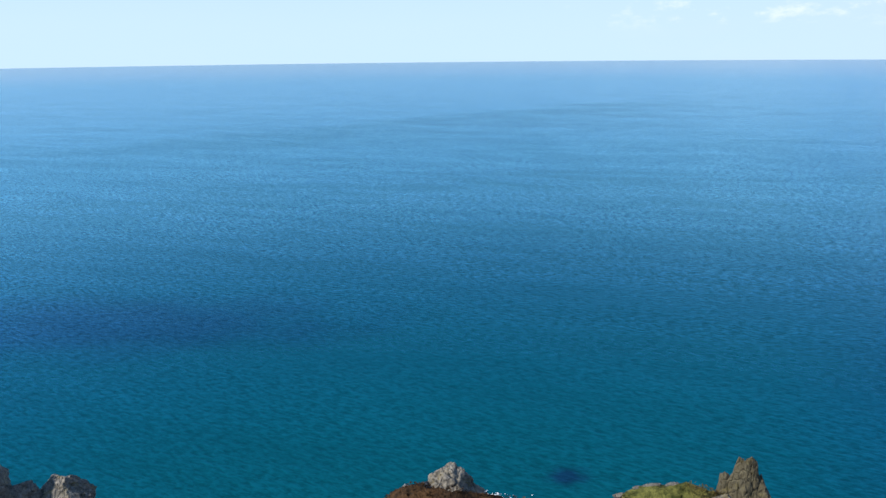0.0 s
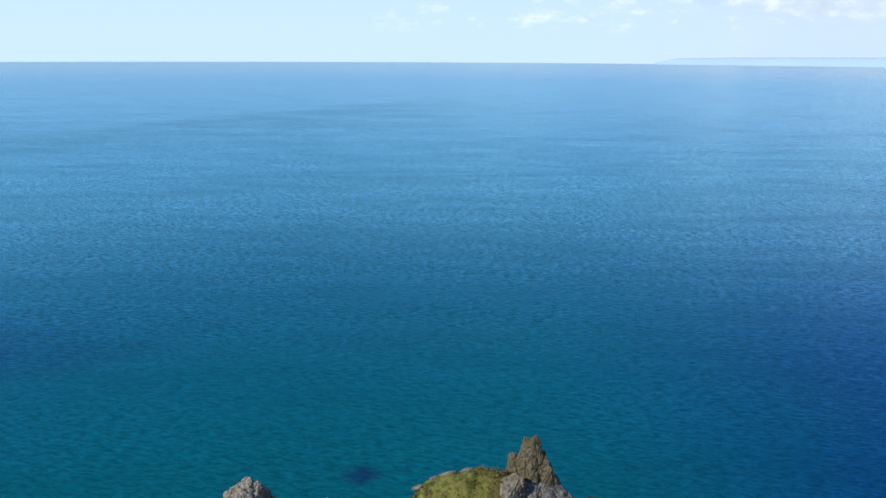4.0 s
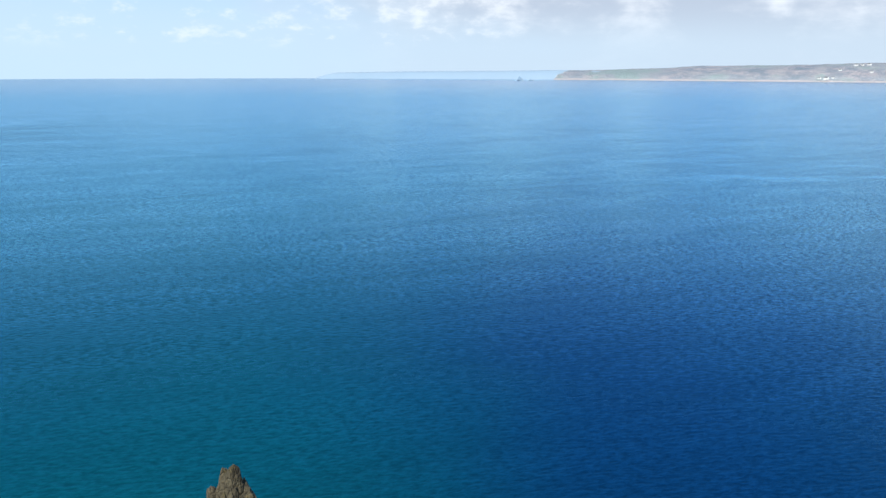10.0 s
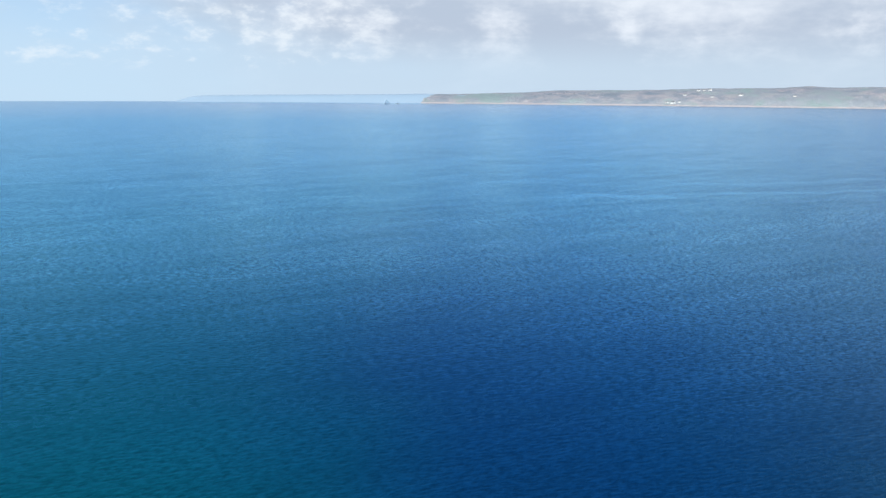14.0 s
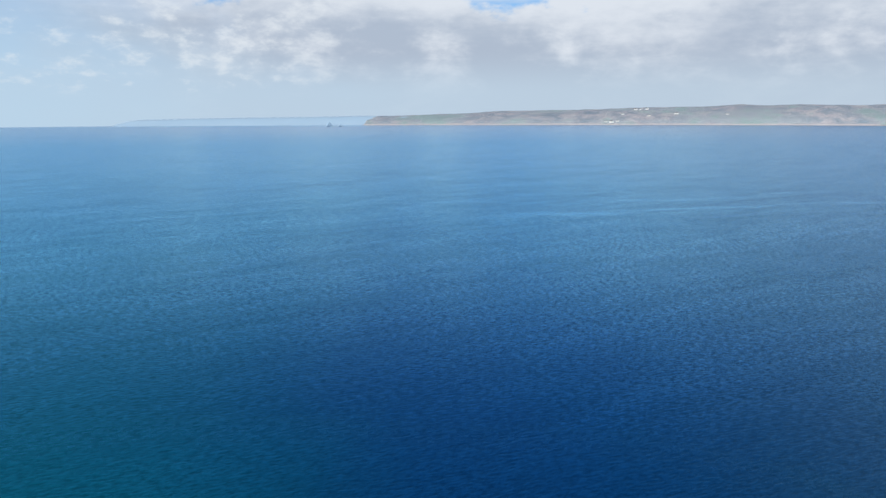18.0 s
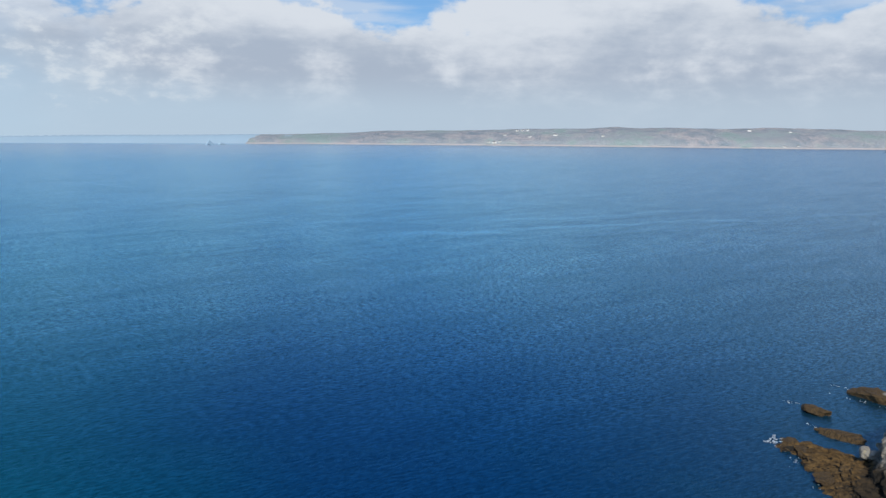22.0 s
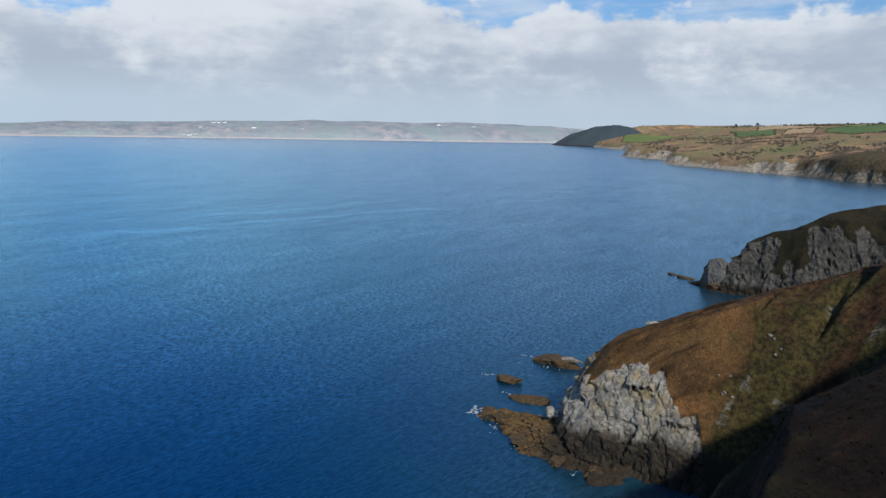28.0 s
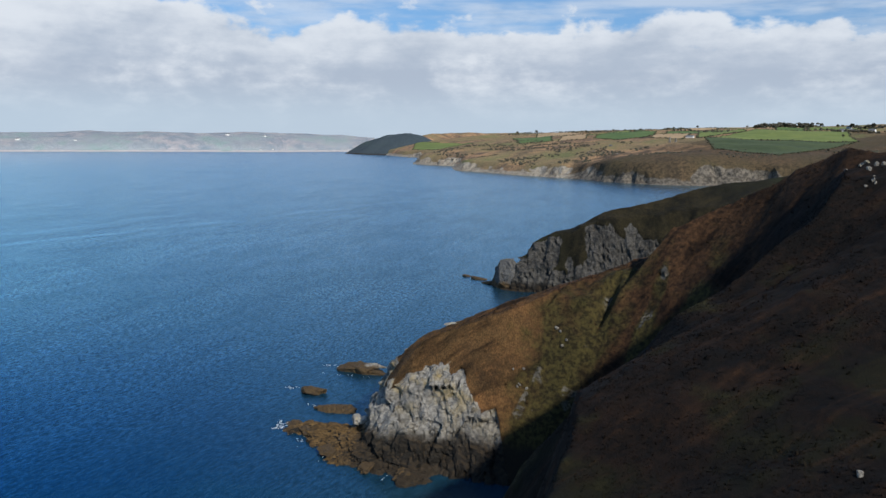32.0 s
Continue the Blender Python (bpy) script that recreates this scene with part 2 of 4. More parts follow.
def make_water():
    mat, n, s = material("sea_water")
    pos = n.node("ShaderNodeNewGeometry", 0)
    x, y, z = n.split(pos)
    # broad drifts of greener and bluer water, partly standing in for cloud shade: green off the point, deep blue across
    # the bay
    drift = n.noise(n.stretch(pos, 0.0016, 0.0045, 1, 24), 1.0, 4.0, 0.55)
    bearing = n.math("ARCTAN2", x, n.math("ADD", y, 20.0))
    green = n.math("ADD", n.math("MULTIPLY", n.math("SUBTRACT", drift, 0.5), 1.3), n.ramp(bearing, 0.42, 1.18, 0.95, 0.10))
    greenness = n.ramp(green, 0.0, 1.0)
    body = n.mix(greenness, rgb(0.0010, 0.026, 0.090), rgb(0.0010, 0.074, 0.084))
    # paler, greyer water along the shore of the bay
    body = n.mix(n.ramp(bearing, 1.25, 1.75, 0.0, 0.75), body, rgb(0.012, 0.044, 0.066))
    # cloud shade painted into the water colour: a dark patch off the cove, a band out at sea
    gap = n.make("ShaderNodeVectorMath", {0: n.stretch(pos, 0.011, 0.030, 1, -8), 1: (-1.05, 6.85, 0.0)})
    gap.operation = "DISTANCE"
    weed = n.ramp(n.math("ADD", gap.outputs[1], n.math("MULTIPLY", n.math("SUBTRACT", n.noise(pos, 0.02, 4.0, 0.6), 0.5), 1.3)), 0.15, 1.1, 0.55, 0.0)
    body = n.mix(weed, body, rgb(0.004, 0.012, 0.040))
    wander = n.math("MULTIPLY", n.math("SUBTRACT", n.noise(pos, 0.004, 4.0, 0.55), 0.5), 130.0)
    shade_band = n.math("ADD", n.math("SUBTRACT", n.math("MULTIPLY", y, 0.83), n.math("MULTIPLY", x, 0.56)), wander)
    shade_band = n.math("MULTIPLY", n.math("MULTIPLY", n.ramp(shade_band, 400.0, 660.0), n.ramp(shade_band, 670.0, 740.0, 1.0, 0.0)), n.math("MULTIPLY", n.ramp(y, 560.0, 760.0), n.ramp(x, 250.0, 800.0, 1.0, 0.0)))
    # kelp bed under the cliff
    kelp = n.make("ShaderNodeVectorMath", {0: pos, 1: (44.4, 131.0, 0.0)})
    kelp.operation = "DISTANCE"
    edge = n.math("ADD", kelp.outputs[1], n.math("MULTIPLY", n.noise(pos, 0.25, 3.0), 6.0))
    body = n.mix(n.ramp(edge, 4.0, 8.0, 0.75, 0.0), body, rgb(0.004, 0.012, 0.040))
    # wind waves, their cross chop and the low swell under them
    chop = n.noise(n.stretch(pos, 0.34, 0.95, 1, -40), 1.0, 3.0, 0.60, distort=0.25)
    cross = n.noise(n.stretch(pos, 0.30, 0.62, 1, 4), 1.0, 3.0, 0.6)
    swell = n.noise(n.stretch(pos, 0.020, 0.085, 1, -30), 1.0, 3.0, 0.5)
    ripple = n.noise(n.stretch(pos, 0.75, 1.75, 1, -26), 1.0, 2.0, 0.6, distort=0.3)
    gusts = n.noise(n.stretch(pos, 0.006, 0.017, 1, -24), 1.0, 4.0, 0.6)
    # pale slicks drawn out by the current
    wiggle = n.noise(pos, 0.0045, 4.0, 0.55)
    across = n.math("ADD", n.math("ADD", n.math("MULTIPLY", x, 0.716), n.math("MULTIPLY", y, 0.698)), n.math("MULTIPLY", n.math("SUBTRACT", wiggle, 0.5), 220.0))
    slick = n.math("MAXIMUM", n.ramp(n.math("ABSOLUTE", n.math("SUBTRACT", across, 564.0)), 2.0, 15.0, 1.0, 0.0), n.ramp(n.math("ABSOLUTE", n.math("SUBTRACT", across, 640.0)), 1.0, 14.0, 0.6, 0.0))
    slick = n.math("MULTIPLY", slick, n.math("MULTIPLY", n.ramp(n.noise(pos, 0.012, 4.0, 0.6), 0.30, 0.60), n.math("MULTIPLY", n.ramp(x, 480.0, 600.0), n.ramp(x, 820.0, 1000.0, 1.0, 0.0))))
    crest = n.math("ADD", n.math("ADD", n.math("MULTIPLY", chop, 0.5), n.math("MULTIPLY", ripple, 0.3)), n.math("MULTIPLY", cross, 0.2))
    crest = n.ramp(crest, 0.36, 0.64, -1.0, 1.0)
    # crests, gusts and swell are painted lighter or darker into body and sheen
    tone = n.math("ADD", 1.0, n.math("MULTIPLY", crest, n.ramp(gusts, 0.3, 0.7, 0.24, 0.42)))
    tone = n.math("MULTIPLY", tone, n.ramp(gusts, 0.25, 0.75, 0.93, 1.07))
    tone = n.math("MULTIPLY", tone, n.ramp(swell, 0.30, 0.70, 0.955, 1.045))
    tone = n.math("MULTIPLY", tone, n.math("SUBTRACT", 1.0, n.math("MULTIPLY", shade_band, 0.12)))
    tone = n.math("ADD", tone, n.math("MULTIPLY", slick, 0.22))
    body = n.mix(1.0, body, n.node("ShaderNodeCombineXYZ", 0, {0: tone, 1: tone, 2: tone}), "MULTIPLY")
    height = n.math("ADD", n.math("ADD", n.math("MULTIPLY", chop, 0.75), n.math("MULTIPLY", ripple, 0.25)), n.math("ADD", n.math("MULTIPLY", cross, 0.35), n.math("MULTIPLY", swell, 0.8)))
    waves = n.node("ShaderNodeBump", 0, {"Height": height, "Strength": 1.0, "Distance": 0.30})
    depth = n.node("ShaderNodeBsdfDiffuse", 0, {"Color": body, "Normal": waves})
    # gloss tint by view angle paints in the sky's reflection: deep blue when steep, pale when flat
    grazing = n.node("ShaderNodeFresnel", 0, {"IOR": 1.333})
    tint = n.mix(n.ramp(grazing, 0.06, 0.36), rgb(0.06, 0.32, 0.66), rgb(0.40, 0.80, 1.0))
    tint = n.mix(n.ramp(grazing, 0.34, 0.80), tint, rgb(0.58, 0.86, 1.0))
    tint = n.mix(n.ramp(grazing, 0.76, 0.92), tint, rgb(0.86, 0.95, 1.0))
    # towards the bay the gloss tint greys by bearing, a painted reflection of low cloud
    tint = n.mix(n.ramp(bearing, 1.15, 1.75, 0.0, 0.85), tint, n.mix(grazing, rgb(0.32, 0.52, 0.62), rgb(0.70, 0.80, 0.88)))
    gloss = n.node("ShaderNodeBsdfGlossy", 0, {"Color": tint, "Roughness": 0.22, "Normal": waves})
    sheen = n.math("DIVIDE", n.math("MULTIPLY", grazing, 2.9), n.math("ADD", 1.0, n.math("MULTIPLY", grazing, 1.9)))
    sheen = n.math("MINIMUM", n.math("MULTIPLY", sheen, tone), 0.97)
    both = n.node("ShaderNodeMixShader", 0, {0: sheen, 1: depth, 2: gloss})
    n.tree.nodes.remove(s)
    n.feed(n.tree.nodes["Material Output"].inputs[0], both)
    return mat


def make_rock(name, pale, mid, dark, lichen, scale=1.0):
    """Bedded, cracked rock with lichen on top and weed near the water."""
    mat, n, s = material(name)
    pos = n.node("ShaderNodeNewGeometry", 0)
    up = n.split(n.node("ShaderNodeNewGeometry", 1))[2]
    broad = n.noise(pos, 0.16 * scale, 5.0, 0.6)
    grain = n.noise(pos, 1.3 * scale, 8.0, 0.65)
    fine = n.noise(pos, 6.0 * scale, 6.0, 0.7)
    col = n.mix(n.ramp(n.math("ADD", n.math("MULTIPLY", grain, 0.6), n.math("MULTIPLY", broad, 0.5)), 0.38, 0.72), mid, pale)
    col = n.mix(n.ramp(fine, 0.55, 0.75, 0.0, 0.5), col, dark)
    col = n.mix(n.math("MULTIPLY", n.ramp(n.noise(pos, 0.5 * scale, 6.0, 0.65), 0.50, 0.66), n.ramp(up, 0.1, 0.7, 0.15, 0.85)), col, lichen)
    z = n.math("ADD", n.split(pos)[2], n.math("MULTIPLY", n.math("SUBTRACT", broad, 0.5), 7.0))
    col = n.mix(n.ramp(z, 2.2, 4.5, 1.0, 0.0), col, n.mix(grain, rgb(0.022, 0.015, 0.008), rgb(0.12, 0.074, 0.027)))
    n.feed(s.inputs["Base Color"], col)
    s.inputs["Roughness"].default_value = 0.85
    cracks = n.make("ShaderNodeTexVoronoi", {"Vector": n.stretch(pos, 1, 1, 0.6), "Scale": 0.8 * scale})
    cracks.feature = "DISTANCE_TO_EDGE"
    height = n.math("ADD", n.math("MULTIPLY", grain, 0.7), n.ramp(cracks.outputs[0], 0.0, 0.12, -0.35, 0.0))
    height = n.math("ADD", height, n.math("MULTIPLY", fine, 0.2))
    bump(n, s, height, 0.9, 0.6 / scale)
    return mat


def joints(n, pos, scale, width=0.05):
    """One along the cracks of jointed rock, nought between them."""
    warp = n.node("ShaderNodeVectorMath", 0, {0: pos, 1: n.node("ShaderNodeVectorMath", 0, {0: n.noise(pos, 0.5 * scale, 4.0, 0.6, out=1), 1: (1.6 / scale, 1.6 / scale, 1.6 / scale)})})
    lines = 0.0
    for size, strength in ((0.17, 1.0), (0.5, 0.7)):
        web = n.make("ShaderNodeTexVoronoi", {"Vector": n.stretch(warp, 1.0, 1.0, 0.55), "Scale": size * scale})
        web.feature = "DISTANCE_TO_EDGE"
        lines = n.math("MAXIMUM", lines, n.ramp(web.outputs[0], 0.0, width, strength, 0.0))
    return lines


def make_heath(name, tones, green, rock_tones, scale=1.0, green_at=(0.56, 0.68), weed=True, heather=None, mottle=0.9, web=0.2, foot=None, shade_west_of=None):
    """Heath and grass where the land lies, bare rock where it is steep, weed and wave-washed rock by the sea."""
    mat, n, s = material(name)
    pos = n.node("ShaderNodeNewGeometry", 0)
    up = n.split(n.node("ShaderNodeNewGeometry", 1))[2]
    broad = n.noise(pos, 0.022 * scale, 5.0, 0.55)
    patch = n.noise(pos, 0.09 * scale, 6.0, 0.6)
    grain = n.noise(pos, 0.8 * scale, 7.0, 0.7)
    fine = n.noise(pos, 4.0 * scale, 5.0, 0.7)
    plants = n.mix(n.ramp(n.math("ADD", n.math("MULTIPLY", patch, 0.6), n.math("MULTIPLY", grain, 0.4)), 0.40, 0.60), tones[0], tones[1])
    plants = n.mix(n.ramp(broad, 0.40, 0.62), plants, tones[2])
    plants = n.mix(n.math("MULTIPLY", n.ramp(n.math("ADD", n.math("MULTIPLY", broad, 0.55), n.math("MULTIPLY", patch, 0.45)), *green_at), 0.85), plants, green)
    plants = n.mix(n.ramp(fine, 0.48, 0.74, 0.0, 0.65), plants, tones[0])
    clump = n.ramp(n.noise(n.stretch(pos, 1.0, 1.6, 1.0, -28), 1.7 * scale, 5.0, 0.75), 0.34, 0.66, 0.55, 1.40)
    plants = n.mix(1.0, plants, n.node("ShaderNodeCombineXYZ", 0, {0: clump, 1: clump, 2: clump}), "MULTIPLY")
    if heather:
        # shade painted as near-black heather over the upper slopes, bracken towards the point; the border follows a
        # sight line from the camera
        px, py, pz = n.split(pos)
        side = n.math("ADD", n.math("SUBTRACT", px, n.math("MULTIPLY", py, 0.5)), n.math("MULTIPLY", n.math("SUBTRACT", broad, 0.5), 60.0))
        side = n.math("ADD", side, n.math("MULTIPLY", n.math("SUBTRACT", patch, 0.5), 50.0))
        shaded_heath = n.mix(n.ramp(n.math("ADD", n.math("MULTIPLY", patch, 0.5), n.math("MULTIPLY", grain, 0.5)), 0.40, 0.62), heather[0], heather[1])
        shaded_heath = n.mix(n.ramp(n.math("ADD", n.math("MULTIPLY", broad, 0.5), n.math("MULTIPLY", patch, 0.5)), 0.53, 0.62, 0.0, 0.8), shaded_heath, heather[2])
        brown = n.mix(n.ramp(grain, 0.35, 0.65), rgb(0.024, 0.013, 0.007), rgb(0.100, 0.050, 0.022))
        shaded_heath = n.mix(n.ramp(side, 192.0, 228.0), shaded_heath, brown)
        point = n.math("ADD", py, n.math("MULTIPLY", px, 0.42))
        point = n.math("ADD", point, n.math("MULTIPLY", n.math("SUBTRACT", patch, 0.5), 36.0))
        plants = n.mix(n.math("MULTIPLY", n.ramp(point, -8.0, 10.0), n.ramp(px, 140.0, 165.0)), shaded_heath, plants)
        # green growth along the gullies, darkened to paint in their shade, and streaks lined up to fit the camera's
        # view
        in_gully = n.make("ShaderNodeAttribute")
        in_gully.attribute_name = "gully_shade"
        streak = n.noise(n.stretch(pos, 0.022, 0.20, 0.05, 95), 1.0, 6.0, 0.65, distort=0.6)
        plants = n.mix(n.ramp(streak, 0.50, 0.66, 0.0, 0.75), plants, heather[0])
        plants = n.mix(n.ramp(streak, 0.34, 0.46, 0.22, 0.0), plants, n.mix(grain, plants, rgb(0.135, 0.062, 0.026)))
        lush = n.math("ADD", in_gully.outputs[2], n.math("MULTIPLY", n.math("SUBTRACT", patch, 0.5), 2.6))
        plants = n.mix(n.ramp(lush, 0.28, 0.95, 0.0, 0.85), plants, n.mix(n.ramp(grain, 0.38, 0.62), rgb(0.013, 0.012, 0.005), rgb(0.056, 0.050, 0.015)))
        # short turf round the seaward pinnacle
        turf = n.mix(n.ramp(grain, 0.38, 0.62), rgb(0.040, 0.048, 0.010), rgb(0.185, 0.180, 0.046))
        turf = n.mix(n.ramp(patch, 0.52, 0.64, 0.0, 0.7), turf, rgb(0.12, 0.062, 0.026))
        rust = n.mix(n.ramp(grain, 0.36, 0.64), rgb(0.016, 0.010, 0.005), rgb(0.085, 0.044, 0.018))
        turf = n.mix(n.math("MULTIPLY", n.ramp(px, 13.0, 16.0), n.ramp(px, 28.0, 31.0, 1.0, 0.0)), rust, turf)
        plants = n.mix(n.ramp(n.math("ADD", py, n.math("MULTIPLY", n.math("SUBTRACT", patch, 0.5), 12.0)), 38.0, 42.0), plants, turf)
    rock = n.mix(n.ramp(n.math("ADD", n.math("MULTIPLY", grain, 0.55), n.math("MULTIPLY", patch, 0.5)), 0.36, 0.66), rock_tones[0], rock_tones[1])
    rock = n.mix(n.ramp(fine, 0.5, 0.72, 0.0, 0.45), rock, rock_tones[2])
    crack = n.math("MULTIPLY", joints(n, pos, scale * (1.7 if heather else 2.2)), n.ramp(patch, 0.35, 0.6, 0.2, 1.0))
    rock = n.mix(n.math("MULTIPLY", crack, web), rock, rock_tones[2])
    # clefts running down the face, and slanting beds
    cleft = n.noise(n.stretch(pos, 0.55 * scale, 0.55 * scale, 0.09 * scale), 1.0, 5.0, 0.62, distort=0.5)
    rock = n.mix(n.ramp(cleft, 0.56, 0.66, 0.0, 0.8), rock, rock_tones[2])
    beds = n.noise(n.stretch(pos, 0.22 * scale, 0.22 * scale, 1.5 * scale), 1.0, 5.0, 0.6, distort=0.8)
    rock = n.mix(n.ramp(beds, 0.52, 0.62, 0.0, 0.55), rock, rock_tones[0])
    if heather:
        rock = n.mix(n.math("MULTIPLY", n.ramp(n.noise(pos, 0.14, 5.0, 0.6), 0.46, 0.62), n.ramp(pz, 9.0, 21.0, 0.12, 0.80)), rock, rgb(0.29, 0.230, 0.115))
        # gully rock is coloured darker to paint in its shade
        rock = n.mix(n.ramp(in_gully.outputs[2], 0.2, 0.7, 0.0, 0.8), rock, n.mix(grain, rgb(0.030, 0.028, 0.024), rgb(0.150, 0.140, 0.120)))
    crag = n.make("ShaderNodeAttribute")
    crag.attribute_name = "bare"
    crag = n.math("ADD", crag.outputs[2], n.math("MULTIPLY", n.math("MULTIPLY", n.math("SUBTRACT", patch, 0.5), mottle), n.ramp(crag.outputs[2], 0.2, 0.6)))
    crag = n.math("SUBTRACT", crag, n.math("MULTIPLY", n.ramp(up, 0.55, 0.95), 0.22))
    crag = n.ramp(crag, 0.32, 0.5)
    if foot:
        crag = n.math("MAXIMUM", crag, n.ramp(n.math("ADD", n.split(pos)[2], n.math("MULTIPLY", n.math("SUBTRACT", patch, 0.5), foot * 2.2)), foot * 0.6, foot, 1.0, 0.0))
    col = n.mix(crag, plants, rock)
    if shade_west_of:
        # shade at the bay's western end painted as darker rock and scrub colours
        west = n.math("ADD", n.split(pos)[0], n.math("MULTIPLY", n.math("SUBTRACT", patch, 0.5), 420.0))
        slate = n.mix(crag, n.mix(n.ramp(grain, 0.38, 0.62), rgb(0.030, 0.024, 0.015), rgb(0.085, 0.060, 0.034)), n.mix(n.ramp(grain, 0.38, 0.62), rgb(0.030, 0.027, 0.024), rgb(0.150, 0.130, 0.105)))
        col = n.mix(n.ramp(west, shade_west_of, shade_west_of + 160.0, 0.85, 0.0), col, slate)
    if weed:
        z = n.math("ADD", n.split(pos)[2], n.math("MULTIPLY", n.math("SUBTRACT", patch, 0.5), 9.0))
        wrack = n.mix(grain, rgb(0.010, 0.008, 0.006), rgb(0.050, 0.034, 0.018))
        if heather:
            # golden wrack out on the point, black weed in the cove
            out_there = n.ramp(n.math("ADD", n.math("ADD", px, py), n.math("MULTIPLY", n.math("SUBTRACT", broad, 0.5), 20.0)), 152.0, 170.0)
            wrack = n.mix(out_there, wrack, n.mix(n.ramp(grain, 0.3, 0.7), rgb(0.030, 0.018, 0.008), rgb(0.190, 0.112, 0.036)))
            z = n.math("ADD", z, n.math("MULTIPLY", n.math("SUBTRACT", out_there, 1.0), 3.5))
        col = n.mix(n.ramp(z, 3.0, 6.5, 0.95, 0.0), col, n.mix(n.ramp(up, 0.3, 0.8), rgb(0.013, 0.011, 0.009), wrack))
    n.feed(s.inputs["Base Color"], col)
    s.inputs["Roughness"].default_value = 0.95
    s.inputs["Specular IOR Level"].default_value = 0.2
    height = n.math("ADD", n.math("MULTIPLY", grain, 0.6), n.math("MULTIPLY", fine, 0.3))
    height = n.math("SUBTRACT", height, n.math("MULTIPLY", n.math("MULTIPLY", crack, crag), 0.4))
    bump(n, s, height, 0.8, 0.8 / scale)
    return mat


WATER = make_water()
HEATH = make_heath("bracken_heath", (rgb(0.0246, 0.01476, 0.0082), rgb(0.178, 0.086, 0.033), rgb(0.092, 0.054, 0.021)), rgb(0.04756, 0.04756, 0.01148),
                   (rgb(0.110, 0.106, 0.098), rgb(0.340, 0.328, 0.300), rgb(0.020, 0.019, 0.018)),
                   # near-black heather tones carry the slope's shade
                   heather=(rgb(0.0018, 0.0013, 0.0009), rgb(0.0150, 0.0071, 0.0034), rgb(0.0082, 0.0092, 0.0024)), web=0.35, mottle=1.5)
# cloud shade over the second headland is put into these dark tones
HEATH_TWO = make_heath("cloud_shaded_turf", (rgb(0.006, 0.006, 0.0035), rgb(0.030, 0.024, 0.011), rgb(0.016, 0.015, 0.007)), rgb(0.018, 0.030, 0.009),
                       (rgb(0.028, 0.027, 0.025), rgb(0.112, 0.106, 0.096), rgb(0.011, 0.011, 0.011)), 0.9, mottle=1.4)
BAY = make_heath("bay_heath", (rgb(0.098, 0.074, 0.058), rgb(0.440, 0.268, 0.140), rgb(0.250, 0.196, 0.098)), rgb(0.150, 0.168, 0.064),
                 (rgb(0.200, 0.165, 0.128), rgb(0.580, 0.500, 0.390), rgb(0.050, 0.042, 0.036)), 0.22, (0.53, 0.64), mottle=2.0, weed=False, foot=11.0, shade_west_of=1430.0)
# distance haze is mixed into these pale blue-grey tones
COAST = make_heath("hazed_coast_heath", (rgb(0.190, 0.240, 0.285), rgb(0.415, 0.385, 0.395), rgb(0.310, 0.340, 0.365)), rgb(0.250, 0.335, 0.325),
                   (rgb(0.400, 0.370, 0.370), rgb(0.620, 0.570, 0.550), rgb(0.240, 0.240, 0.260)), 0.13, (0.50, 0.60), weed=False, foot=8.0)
# cloud shade on the hill is painted in as dark blue-green
SHADED_HILL = make_heath("cloud_shaded_heath", (rgb(0.040, 0.058, 0.072), rgb(0.066, 0.088, 0.098), rgb(0.052, 0.070, 0.082)), rgb(0.058, 0.084, 0.080),
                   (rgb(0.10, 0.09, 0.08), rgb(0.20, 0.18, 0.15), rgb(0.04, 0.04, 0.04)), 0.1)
ROCK = make_rock("grey_rock", rgb(0.255, 0.2422, 0.2125), rgb(0.1105, 0.102, 0.08925), rgb(0.02975, 0.02805, 0.0238), rgb(0.204, 0.17, 0.0765))
SLATE_AND_SHADE = make_rock("slate_and_shade", rgb(0.119, 0.119, 0.119), rgb(0.04675, 0.04675, 0.04675), rgb(0.01275, 0.01275, 0.01275), rgb(0.085, 0.08075, 0.051))
STACK_ROCK = make_rock("lichened_rock", rgb(0.270, 0.250, 0.215), rgb(0.070, 0.063, 0.050), rgb(0.014, 0.012, 0.010), rgb(0.165, 0.128, 0.040), 2.5)

OLIVE_ROCK = make_rock("olive_lichened_rock", rgb(0.105, 0.090, 0.052), rgb(0.032, 0.028, 0.016), rgb(0.009, 0.008, 0.006), rgb(0.120, 0.098, 0.032), 2.5)


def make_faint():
    mat, n, s = material("hazed_distance")
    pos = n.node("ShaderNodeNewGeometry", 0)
    # pale blue base colour stands in for haze over the headland and islets
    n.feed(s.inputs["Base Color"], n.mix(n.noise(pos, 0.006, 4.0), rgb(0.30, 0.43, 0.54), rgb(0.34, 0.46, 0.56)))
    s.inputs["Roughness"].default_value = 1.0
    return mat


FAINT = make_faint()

# ---- sea ----
def build_sea():
    rings = np.concatenate([[0.0, 0.5], np.linspace(10, 400, 40), np.geomspace(430, 4850, 60)])
    turns = 256
    a = np.linspace(0, 2 * np.pi, turns, endpoint=False)
    v = np.stack([(rings[:, None] * np.sin(a)).ravel(), (rings[:, None] * np.cos(a)).ravel(), np.zeros(len(rings) * turns)], 1)
    i, j = np.meshgrid(np.arange(0, len(rings) - 1), np.arange(turns), indexing="ij")
    k = (j + 1) % turns
    f = np.stack([i * turns + j, (i + 1) * turns + j, (i + 1) * turns + k, i * turns + k], -1).reshape(-1, 4)[:, ::-1]
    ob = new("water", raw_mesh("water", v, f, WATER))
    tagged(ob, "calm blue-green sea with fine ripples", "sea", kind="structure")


build_sea()


